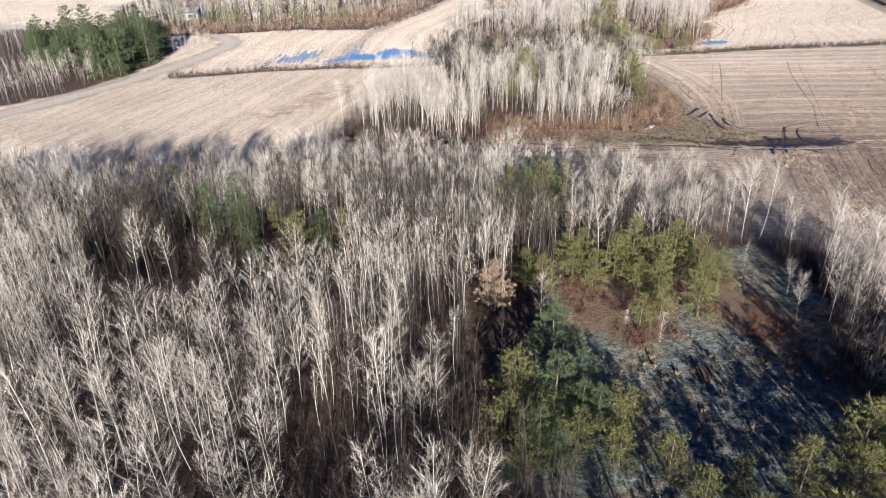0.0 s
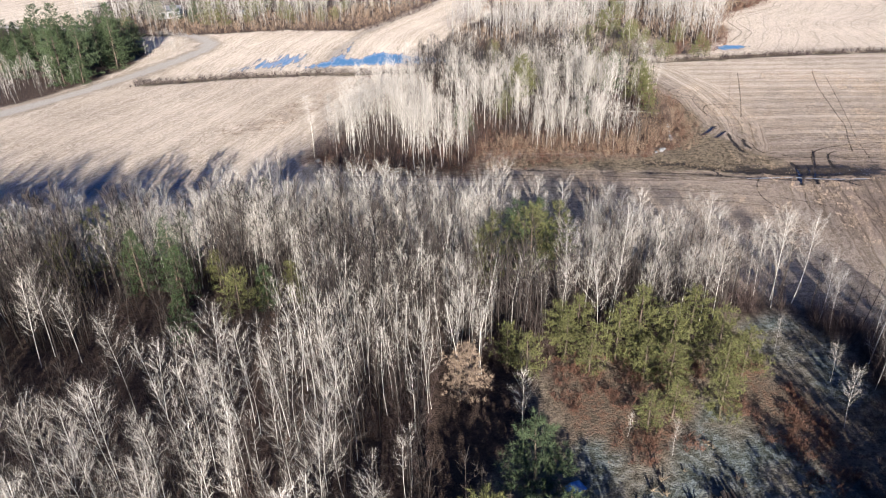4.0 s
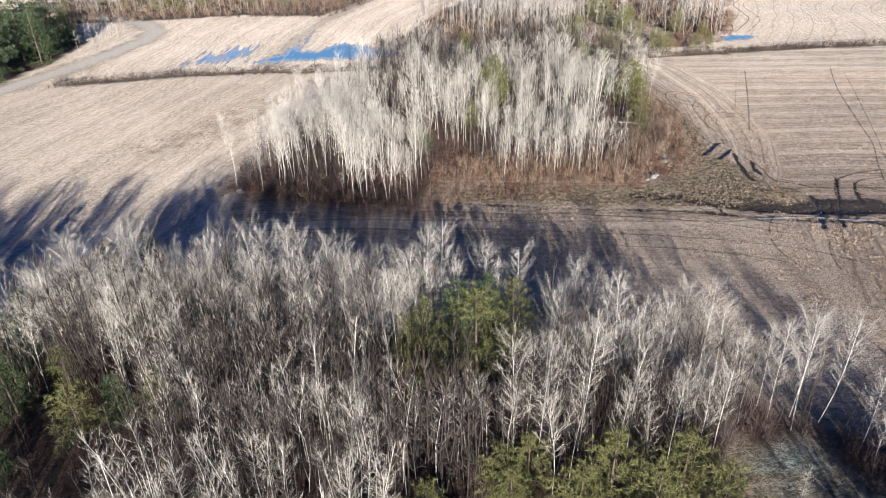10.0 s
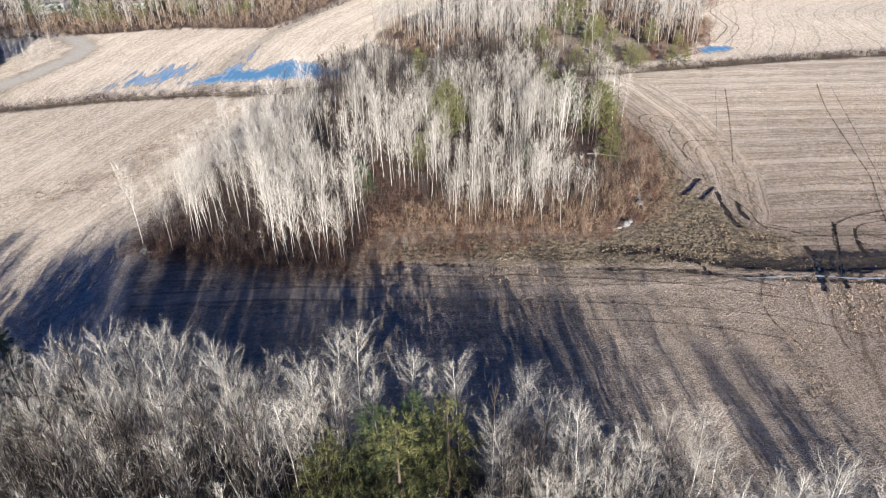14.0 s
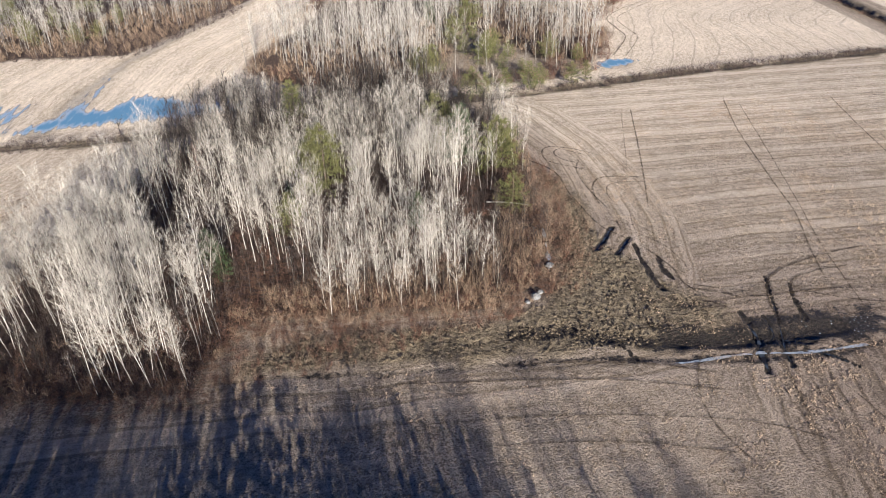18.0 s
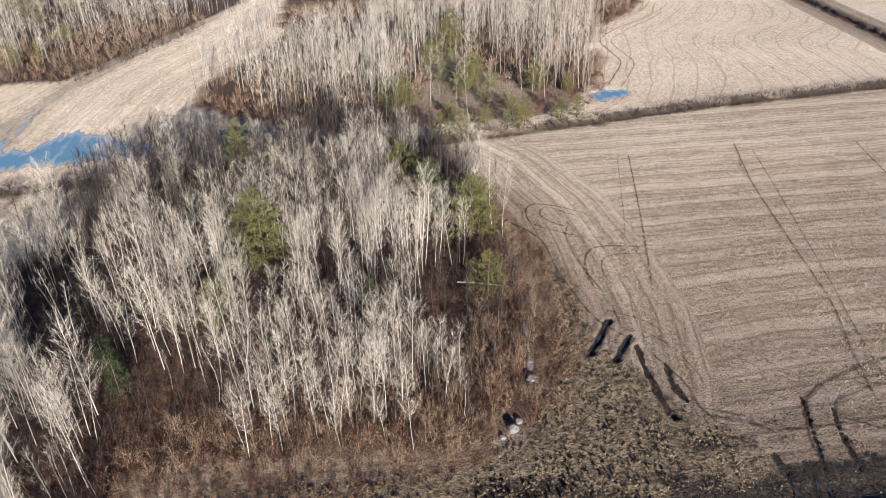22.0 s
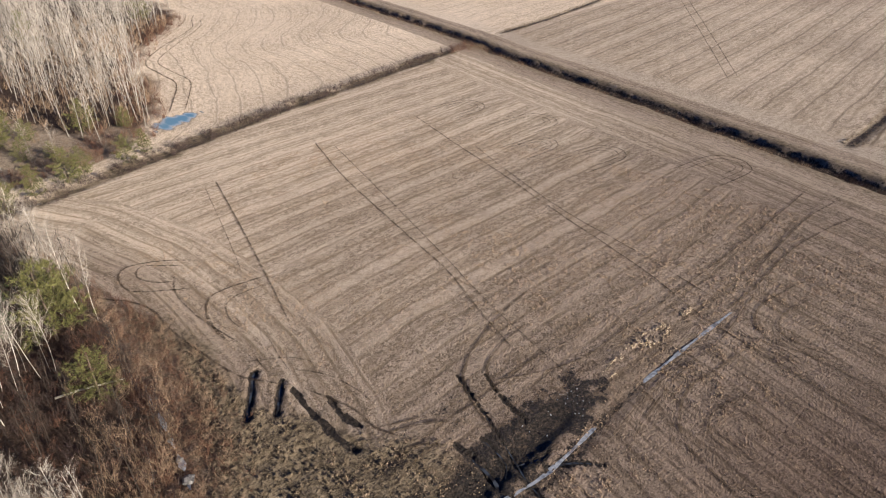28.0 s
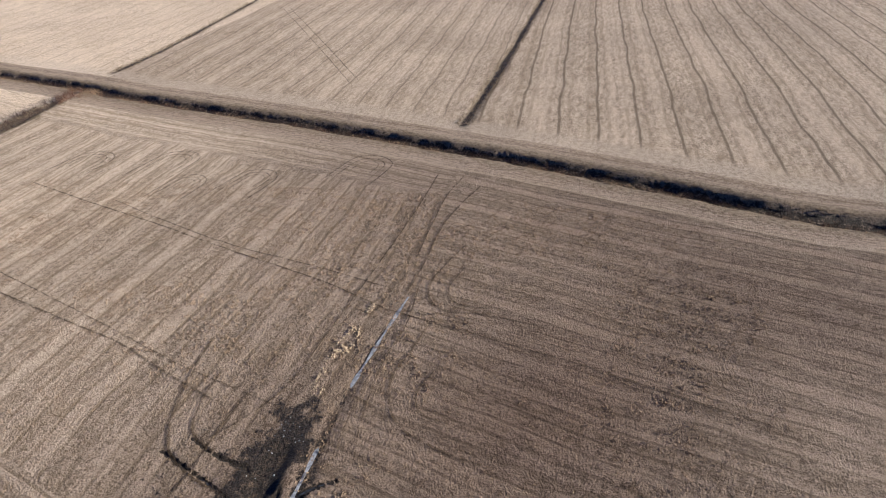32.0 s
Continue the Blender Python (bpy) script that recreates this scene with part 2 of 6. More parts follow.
class Mat:
    """A node material, built step by step."""

    def __init__(self, name):
        self.m = bpy.data.materials.new(name)
        self.m.use_nodes = True
        self.t = self.m.node_tree
        self.p = self.t.nodes["Principled BSDF"]

    def put(self, socket, v):
        if isinstance(v, bpy.types.NodeSocket):
            self.t.links.new(v, socket)
        elif isinstance(v, tuple) and len(v) == 3 and socket.type == "RGBA":
            socket.default_value = (*v, 1)
        else:
            socket.default_value = v

    def node(self, kind, out=0, inputs=None, **fields):
        n = self.t.nodes.new(kind)
        for k, v in fields.items():
            setattr(n, k, v)
        for k, v in (inputs or {}).items():
            self.put(n.inputs[k], v)
        return n.outputs[out]

    def attr(self, name):
        return self.node("ShaderNodeAttribute", 2, attribute_name=name)

    def math(self, op, a, b=0.0, c=0.0, clamp=False):
        return self.node("ShaderNodeMath", 0, {0: a, 1: b, 2: c}, operation=op, use_clamp=clamp)

    def mix(self, f, a, b, kind="MIX"):
        n = self.t.nodes.new("ShaderNodeMix")
        n.data_type, n.blend_type = "RGBA", kind
        for i, v in ((0, f), (6, a), (7, b)):
            self.put(n.inputs[i], v)
        return n.outputs[2]

    def where(self):
        return self.node("ShaderNodeNewGeometry", 0)

    def noise(self, scale, detail=3.0, rough=0.55, vec=None, dist=0.0):
        return self.node("ShaderNodeTexNoise", 0, {"Vector": vec or self.where(), "Scale": scale, "Detail": detail, "Roughness": rough, "Distortion": dist})

    def step(self, v, lo, hi, a=0.0, b=1.0):
        return self.node("ShaderNodeMapRange", 0, {0: v, 1: lo, 2: hi, 3: a, 4: b}, interpolation_type="SMOOTHSTEP")

    def bump(self, height, strength, dist):
        self.put(self.p.inputs["Normal"], self.node("ShaderNodeBump", 0, {"Height": height, "Strength": strength, "Distance": dist}))

    def done(self, colour, rough=0.9, spec=0.2, metal=0.0):
        self.put(self.p.inputs["Base Color"], colour)
        self.put(self.p.inputs["Roughness"], rough)
        self.put(self.p.inputs["Specular IOR Level"], spec)
        self.put(self.p.inputs["Metallic"], metal)
        return self.m


def ground_material():
    a = Mat("fields_and_forest_floor")
    fine, clump, broad, huge = a.noise(4.2, 5, 0.8), a.noise(1.1, 4, 0.65), a.noise(0.16, 4, 0.6), a.noise(0.035, 3)
    grit = a.noise(4.2, 3.5, 0.7)
    pale = a.attr("pale")
    low = a.mix(pale, (0.05, 0.033, 0.023), (0.31, 0.245, 0.175))
    high = a.mix(pale, (0.225, 0.164, 0.125), (0.86, 0.73, 0.58))
    tone = a.math("ADD", grit, a.math("MULTIPLY", a.math("SUBTRACT", clump, 0.5), 0.5))
    stub = a.mix(a.step(tone, 0.42, 0.55), low, high)
    stub = a.mix(a.math("MULTIPLY", a.step(fine, 0.5, 0.62), 0.75), stub, low)
    stub = a.mix(a.math("MULTIPLY", a.step(clump, 0.5, 0.75), 0.45), stub, low)
    stub = a.mix(a.math("MULTIPLY", a.step(broad, 0.42, 0.7), 0.3), stub, a.mix(pale, (0.15, 0.105, 0.066), (0.56, 0.455, 0.325)))
    stub = a.mix(a.math("MULTIPLY", a.step(huge, 0.45, 0.62), 0.22), stub, high)
    # passes of the harvester, each with a tone of its own, and the rows inside them
    phase = a.math("ADD", a.attr("pass"), a.math("MULTIPLY", a.math("SUBTRACT", a.noise(0.10, 1), 0.5), a.math("SUBTRACT", 0.3, a.math("MULTIPLY", a.attr("furrow"), 0.2))))
    each = a.node("ShaderNodeTexWhiteNoise", 0, {"W": a.math("FLOOR", phase)}, noise_dimensions="1D")
    wave = a.math("FRACT", phase)
    band = a.math("SUBTRACT", 1.0, a.math("MULTIPLY", a.math("ABSOLUTE", a.math("SUBTRACT", wave, 0.5)), 2.0))
    # streaks of straw and bare soil that follow the passes
    place = a.node("ShaderNodeSeparateXYZ", 0, {0: a.where()})
    across = a.node("ShaderNodeSeparateXYZ", 1, {0: a.where()})
    drawn = a.node("ShaderNodeCombineXYZ", 0, {0: a.math("MULTIPLY", phase, 8.0), 1: a.math("MULTIPLY", a.math("ADD", place, across), 0.22)})
    streak = a.math("ADD", a.math("MULTIPLY", a.noise(1.0, 3, 0.65, drawn), 0.6), a.math("MULTIPLY", a.noise(1.5, 3, 0.75), 0.4))
    rowed = a.math("ADD", a.math("MULTIPLY", a.attr("band"), 0.5), a.math("ADD", 0.35, a.math("MULTIPLY", a.attr("furrow"), 0.3)), clamp=True)
    stub = a.mix(a.math("MULTIPLY", a.step(streak, 0.50, 0.60), a.math("MULTIPLY", rowed, 0.72)), stub, low)
    stub = a.mix(a.math("MULTIPLY", a.step(streak, 0.49, 0.39), a.math("MULTIPLY", rowed, 0.55)), stub, high)
    centre = a.math("ADD", 0.25, a.math("MULTIPLY", each, 0.5))
    dark = a.math("MULTIPLY", a.step(a.math("ABSOLUTE", a.math("SUBTRACT", wave, centre)), 0.2, 0.03), a.math("MULTIPLY", a.attr("band"), a.step(grit, 0.3, 0.6, 0.25, 1.0)))
    stub = a.mix(a.math("MULTIPLY", dark, a.math("ADD", 0.16, a.math("MULTIPLY", each, 0.36))), stub, a.mix(pale, (0.065, 0.046, 0.03), (0.27, 0.205, 0.13)))
    light = a.math("MULTIPLY", a.step(a.math("ABSOLUTE", a.math("SUBTRACT", wave, a.math("FRACT", a.math("ADD", centre, 0.45)))), 0.22, 0.05), a.attr("band"))
    stub = a.mix(a.math("MULTIPLY", light, 0.45), stub, high)
    rows = a.math("ABSOLUTE", a.math("SUBTRACT", a.math("FRACT", a.math("MULTIPLY", phase, 2.0)), 0.5))
    rows = a.math("MULTIPLY", a.step(rows, 0.12, 0.04), a.math("MULTIPLY", a.attr("band"), a.step(broad, 0.35, 0.6, 0.35, 1.0)))
    stub = a.mix(a.math("MULTIPLY", a.math("MULTIPLY", rows, a.step(clump, 0.3, 0.6, 0.5, 1.0)), 0.9), stub, a.mix(pale, (0.055, 0.037, 0.025), (0.30, 0.23, 0.15)))
    thin = a.math("MULTIPLY", a.step(band, 0.88, 0.98), a.math("MULTIPLY", a.attr("furrow"), a.step(clump, 0.25, 0.55, 0.25, 1.0)))
    stub = a.mix(a.math("MULTIPLY", thin, 0.85), stub, (0.10, 0.075, 0.05))
    # rough grass
    grass = a.mix(a.step(clump, 0.4, 0.6), (0.062, 0.047, 0.032), (0.235, 0.185, 0.125))
    grass = a.mix(a.step(fine, 0.42, 0.7), grass, (0.20, 0.16, 0.10))
    col = a.mix(a.attr("grass"), stub, grass)
    # leaf litter
    litter = a.mix(a.step(clump, 0.3, 0.7), (0.026, 0.018, 0.014), (0.08, 0.052, 0.037))
    litter = a.mix(a.step(fine, 0.45, 0.75), litter, (0.11, 0.074, 0.054))
    col = a.mix(a.attr("litter"), col, litter)
    rust = a.mix(a.step(fine, 0.4, 0.62), (0.07, 0.04, 0.026), (0.21, 0.115, 0.068))
    col = a.mix(a.math("MULTIPLY", a.attr("rust"), a.step(clump, 0.4, 0.6, 0.05, 0.8)), col, rust)
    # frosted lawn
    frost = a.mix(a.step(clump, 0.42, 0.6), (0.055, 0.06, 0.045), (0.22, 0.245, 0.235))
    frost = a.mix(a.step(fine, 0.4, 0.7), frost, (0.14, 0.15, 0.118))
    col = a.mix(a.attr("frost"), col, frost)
    gravel = a.mix(a.step(fine, 0.35, 0.65), (0.30, 0.265, 0.225), (0.52, 0.465, 0.40))
    col = a.mix(a.attr("gravel"), col, gravel)
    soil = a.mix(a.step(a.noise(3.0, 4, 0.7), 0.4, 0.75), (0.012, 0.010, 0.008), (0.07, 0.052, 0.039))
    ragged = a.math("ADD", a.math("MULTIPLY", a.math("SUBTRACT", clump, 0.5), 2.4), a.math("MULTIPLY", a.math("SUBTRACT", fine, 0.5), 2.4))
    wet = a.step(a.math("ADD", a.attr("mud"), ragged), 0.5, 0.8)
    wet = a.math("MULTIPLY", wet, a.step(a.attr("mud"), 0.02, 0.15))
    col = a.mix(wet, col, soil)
    mound = a.math("MULTIPLY", a.noise(2.4, 3, 0.7), a.math("ADD", 0.7, a.math("MULTIPLY", a.attr("grass"), 0.9)))
    height = a.math("ADD", a.math("ADD", a.math("MULTIPLY", fine, 0.4), grit), a.math("SUBTRACT", mound, a.math("MULTIPLY", rows, 0.2)))
    a.bump(height, 1.0, 0.28)
    a.put(a.p.inputs["Diffuse Roughness"], 0.2)
    return a.done(col, a.math("SUBTRACT", 0.95, a.math("MULTIPLY", wet, 0.35)), 0.2)


def bark_material(name, pale, dark, spots=True):
    a = Mat(name)
    rnd = a.node("ShaderNodeNewGeometry", 8)
    own = a.node("ShaderNodeObjectInfo", 5)
    tree = a.math("FRACT", a.math("ADD", a.attr("tone"), own))
    k = a.math("ADD", a.math("MULTIPLY", rnd, 0.35), a.math("MULTIPLY", tree, 0.65))
    col = a.mix(k, tuple(c * 0.38 for c in pale), tuple(min(1, c * 1.2) for c in pale))
    if spots:
        stretched = a.node("ShaderNodeMapping", 0, {0: a.where(), 3: (3.0, 3.0, 1.0)})
        col = a.mix(a.step(a.noise(1.7, 3, 0.6, stretched), 0.55, 0.72), col, dark)
    else:
        col = a.mix(a.step(a.noise(1.2, 2), 0.35, 0.75), col, dark)
    return a.done(col, 0.85, 0.15)


def leaf_material(name, light, deep):
    a = Mat(name)
    k = a.math("FRACT", a.math("ADD", a.node("ShaderNodeNewGeometry", 8), a.node("ShaderNodeObjectInfo", 5)))
    col = a.mix(k, deep, light)
    col = a.mix(a.step(a.noise(0.8, 2), 0.35, 0.7, 0, 0.5), col, light)
    return a.done(col, 0.75, 0.2)


def plain_material(name, one, two, scale=2.0, rough=0.85, spec=0.25, bump=0.2):
    a = Mat(name)
    n = a.noise(scale, 4, 0.6)
    a.bump(n, bump, 0.05)
    return a.done(a.mix(a.step(n, 0.3, 0.7), one, two), rough, spec)


def water_material():
    a = Mat("standing_water")
    n = a.noise(2.5, 2)
    a.bump(n, 0.06, 0.02)
    a.put(a.p.inputs["IOR"], 1.33)
    return a.done(a.mix(a.step(a.noise(0.9, 3), 0.4, 0.65), (0.014, 0.013, 0.013), (0.05, 0.06, 0.075)), 0.12, 0.5)


M_GROUND = ground_material()
M_BARK = bark_material("aspen_bark", (0.57, 0.527, 0.456), (0.235, 0.207, 0.174))
M_TWIG = bark_material("aspen_twigs", (0.57, 0.514, 0.44), (0.355, 0.315, 0.264), False)
M_FINE = bark_material("fine_aspen_twigs", (0.475, 0.427, 0.361), (0.285, 0.25, 0.207), False)
# dark stem colour puts shade into the gaps between pale aspens
M_SHADE = bark_material("shade_dark_stems", (0.064, 0.051, 0.042), (0.03, 0.024, 0.02), False)
M_FARBARK = bark_material("far_aspen_bark", (0.33, 0.305, 0.27), (0.16, 0.14, 0.115))
M_BRUSH = bark_material("brush_stems", (0.095, 0.066, 0.056), (0.055, 0.038, 0.033), False)
M_RUST = bark_material("red_brown_shoots", (0.165, 0.09, 0.06), (0.12, 0.06, 0.038), False)
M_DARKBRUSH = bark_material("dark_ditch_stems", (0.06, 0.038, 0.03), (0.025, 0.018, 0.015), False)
M_TAN = bark_material("dry_tan_shoots", (0.30, 0.215, 0.145), (0.19, 0.13, 0.085), False)
M_PINEBARK = bark_material("pine_bark", (0.14, 0.105, 0.08), (0.07, 0.052, 0.04))
M_PINE = leaf_material("yellow_green_needles", (0.15, 0.145, 0.05), (0.030, 0.032, 0.014))
M_WHITEPINE = leaf_material("blue_green_needles", (0.075, 0.095, 0.042), (0.022, 0.032, 0.018))
M_SPRUCE = leaf_material("dark_green_needles", (0.065, 0.085, 0.033), (0.022, 0.034, 0.017))
M_LARCH = leaf_material("dead_larch_twigs", (0.27, 0.20, 0.14), (0.14, 0.10, 0.07))
M_STRAW = leaf_material("dry_grass_blades", (0.25, 0.195, 0.132), (0.105, 0.08, 0.052))
M_BLEACHED = leaf_material("bleached_straw", (0.72, 0.60, 0.43), (0.42, 0.33, 0.23))
M_STONE = plain_material("field_stone", (0.09, 0.088, 0.085), (0.21, 0.20, 0.19), 6)
M_STUBBLE = leaf_material("stubble_stalks", (0.40, 0.30, 0.21), (0.14, 0.10, 0.068))
M_ICE = plain_material("broken_ice", (0.13, 0.145, 0.17), (0.38, 0.41, 0.44), 2.5, 0.3, 0.5)
M_WATER = water_material()


# ---------------------------------------------------------------- mesh helpers
def joined(pieces):
    """Piles (vertices, triangles) pieces into one."""
    vs, fs, n = [], [], 0
    for v, f in pieces:
        vs.append(v), fs.append(f + n)
        n += len(v)
    return np.concatenate(vs), np.concatenate(fs)


def mesh_of(name, v, f, materials, index=None, even=True):
    me = bpy.data.meshes.new(name)
    me.vertices.add(len(v))
    me.vertices.foreach_set("co", np.asarray(v, np.float32).ravel())
    k = f.shape[1]
    me.loops.add(f.size)
    me.loops.foreach_set("vertex_index", f.astype(np.int32).ravel())
    me.polygons.add(len(f))
    me.polygons.foreach_set("loop_start", np.arange(0, f.size, k, dtype=np.int32))
    for m in materials:
        me.materials.append(m)
    if index is not None:
        me.polygons.foreach_set("material_index", index.astype(np.int32))
    me.update(calc_edges=True)
    if even:
        me.shade_smooth()
    return me


def tube(pts, radii, sides):
    """A tapered stem through the points."""
    pts = np.asarray(pts, float)
    d = np.gradient(pts, axis=0)
    d /= np.linalg.norm(d, axis=1, keepdims=True) + 1e-9
    a = np.cross(d, np.where(np.abs(d[:, 2:]) > 0.9, [[1.0, 0, 0]], [[0, 0, 1.0]]))
    a /= np.linalg.norm(a, axis=1, keepdims=True) + 1e-9
    b = np.cross(d, a)
    ang = np.arange(sides) * 2 * np.pi / sides
    ring = a[:, None] * np.cos(ang)[None, :, None] + b[:, None] * np.sin(ang)[None, :, None]
    v = (pts[:, None] + ring * np.asarray(radii)[:, None, None]).reshape(-1, 3)
    f = []
    for i in range(len(pts) - 1):
        for j in range(sides):
            p, q = i * sides + j, i * sides + (j + 1) % sides
            f += [(p, q, q + sides), (p, q + sides, p + sides)]
    return v, np.array(f)


def spike(a, b, r):
    """A thin twig from a to b."""
    a, b = np.asarray(a, float), np.asarray(b, float)
    d = b - a
    s = np.cross(d, (0.3, 0.2, 1.0) if abs(d[2]) < 0.9 * np.linalg.norm(d) else (1.0, 0.1, 0))
    s /= np.linalg.norm(s) + 1e-9
    u = np.cross(d, s)
    u /= np.linalg.norm(u) + 1e-9
    v = np.array([a + r * s, a + r * (-0.5 * s + 0.87 * u), a + r * (-0.5 * s - 0.87 * u), b])
    return v, np.array([(0, 1, 3), (1, 2, 3), (2, 0, 3)])


def sliver(a, b, r, g):
    """The finest twig."""
    d = b - a
    w = np.cross(d, g.normal(0, 1, 3))
    w *= r / (np.linalg.norm(w) + 1e-9)
    return np.array([a + w, a - w, b]), np.array([(0, 1, 2)])


def unit(v):
    return v / (np.linalg.norm(v) + 1e-9)


def aspen(g, h, limbs, twigs, sides, segs, thick=1.0, low=0.36, spread=1.0, fine=True):
    """A bare, slender aspen: the stem and the crown of limbs and twigs."""
    lean = g.normal(0, 0.05, 2)
    z = np.linspace(0, h, segs + 1)
    bow = g.normal(0, 0.22, 2)
    line = np.stack([lean[0] * z + bow[0] * np.sin(z / h * 4), lean[1] * z + bow[1] * np.sin(z / h * 4), z], 1)
    r0 = 0.0036 * h * g.uniform(0.7, 1.25) * (0.7 + 0.3 * thick)
    stem = tube(line, r0 * (1 - 0.8 * (z / h)) + 0.004 * thick, sides)
    at = lambda k: np.array([np.interp(k * h, z, line[:, i]) for i in range(3)])
    crown, haze, turn = [], [], g.uniform(0, 6.28)
    lopsided, lean_way = g.uniform(0, 0.35), g.uniform(0, 6.28)
    for i in range(limbs):
        k = low + (0.96 - low) * ((i + g.random()) / limbs) ** 0.85
        turn += 2.4 + g.normal(0, 0.9)
        shape = (k - low) / (1 - low)
        size = h * spread * (0.05 + 0.13 * math.sin(math.pi * min(1, 0.16 + shape * 0.76)) ** 0.8) * g.uniform(0.45, 1.4) * (1 + lopsided * math.cos(turn - lean_way))
        out = unit(np.array([math.cos(turn), math.sin(turn), g.uniform(0.65, 1.35)]))
        a = at(k)
        b = a + out * size * 0.5
        c = b + unit(out + g.normal(0, 0.18, 3) + (0, 0, 0.7)) * size * 0.6
        r = (0.008 * (1 - shape) + 0.0055) * thick
        if fine:
            crown += [tube([a, b], [r, r * 0.6], 3), spike(b, c, r * 0.6)]
        else:
            crown += [spike(a, b + (b - a) * 0.15, r * 1.1), sliver(b, c, r * 0.75, g)]
        for j in range(twigs):
            q = 0.15 + 0.85 * ((j + g.random()) / twigs) ** 0.8
            s = a + (b - a) * q * 2 if q < 0.5 else b + (c - b) * (q * 2 - 1)
            way = unit(out * 0.8 + g.normal(0, 0.48, 3) + (0, 0, 0.45))
            e = s + way * (0.18 * h * spread * 0.35 + size * 0.25) * g.uniform(0.35, 1.1)
            haze.append(sliver(s, e, 0.0068 * thick, g))
    for j in range(6):
        crown.append(sliver(at(0.9), at(0.98) + g.normal(0, 0.3, 3) + (0, 0, 0.5), 0.010 * thick, g))
    return stem, joined(crown), joined(haze)


def shrub(g, h, stems, fork, thick=1.0, spread=0.35):
    out = []
    for i in range(stems):
        a = np.append(g.normal(0, 0.18 * h * spread, 2), 0)
        d = unit(np.append(g.normal(0, spread, 2), 1.0))
        hh = h * g.uniform(0.55, 1.0)
        b = a + d * hh
        out.append(spike(a, b, 0.014 * thick))
        for j in range(fork):
            k = g.uniform(0.3, 0.85)
            s = a + (b - a) * k
            out.append(sliver(s, s + unit(d + g.normal(0, 0.5, 3)) * hh * g.uniform(0.25, 0.5), 0.011 * thick, g))
    return joined(out)


def tuft(g, at, way, size, blades, fat=0.042):
    """A spray of needle twigs at a bough's end."""
    d = way + g.normal(0, 0.75, (blades, 3))
    d *= (size * g.uniform(0.5, 1.25, (blades, 1))) / (np.linalg.norm(d, axis=1, keepdims=True) + 1e-9)
    w = np.cross(d, g.normal(0, 1, (blades, 3)))
    w *= size * fat / (np.linalg.norm(w, axis=1, keepdims=True) + 1e-9)
    v = np.stack([at + d * 0.15 + w, at + d * 0.15 - w, at + d], 1).reshape(-1, 3)
    return v, np.arange(3 * blades).reshape(-1, 3)


def conifer(g, h, base, whorls, reach, blades, droop, ragged, size):
    """Trunk, dead wood and a needle crown."""
    z = np.linspace(0, h, 6)
    wob = np.cumsum(g.normal(0, 0.05, (6, 2)), 0)
    line = np.column_stack([wob, z])
    trunk = tube(line, 0.017 * h * (1 - 0.93 * z / h) + 0.01, 6)
    at = lambda k: np.array([np.interp(k * h, z, line[:, i]) for i in range(3)])
    wood, green, turn = [], [], 0.0
    for i in range(whorls):
        k = base + (0.98 - base) * i / whorls
        shape = (k - base) / (1 - base)
        full = math.sin(math.pi * min(1.0, 0.34 + 0.66 * shape)) ** 0.8 * (1 - 0.3 * shape) + 0.06
        for j in range(g.integers(4, 7)):
            turn += 1.1 + g.normal(0, 0.35)
            size_l = reach * h * full * g.uniform(1 - ragged, 1 + ragged * 0.6)
            out = unit(np.array([math.cos(turn), math.sin(turn), -droop + 0.7 * shape + g.normal(0, 0.1)]))
            a = at(k)
            b = a + out * size_l + (0, 0, 0.12 * size_l)
            wood.append(spike(a, b, 0.012 + 0.012 * (1 - shape)))
            n = max(2, int(size_l / (size * 0.62)))
            for q in range(n):
                f = 0.3 + 0.7 * (q + g.random()) / n
                side = np.cross(out, (0, 0, 1)) * g.normal(0, 0.22) * size_l * f
                green.append(tuft(g, a + (b - a) * f + side + g.normal(0, 0.06, 3), unit(out + side * 0.6 + (0, 0, 0.45)), size * g.uniform(0.75, 1.2), blades))
    green.append(tuft(g, at(0.96), np.array([0, 0, 1.0]), size, blades * 2))
    return trunk, joined(wood), joined(green)


def spread_in(poly, per_m2, g, gap=0.0, keep=None):
    """Scattered places in a region."""
    xs, ys = [p[0] for p in poly], [p[1] for p in poly]
    n = int((max(xs) - min(xs)) * (max(ys) - min(ys)) * per_m2)
    x, y = g.uniform(min(xs), max(xs), n), g.uniform(min(ys), max(ys), n)
    ok = inside(poly, x, y)
    if keep is not None:
        ok &= keep(x, y)
    x, y = x[ok], y[ok]
    if gap:
        taken, out = {}, []
        for i in range(len(x)):
            c = (int(x[i] // gap), int(y[i] // gap))
            if all((x[i] - u) ** 2 + (y[i] - w) ** 2 > gap * gap for a in (-1, 0, 1) for b in (-1, 0, 1) for u, w in taken.get((c[0] + a, c[1] + b), ())):
                taken.setdefault(c, []).append((x[i], y[i]))
                out.append(i)
        x, y = x[out], y[out]
    return x, y


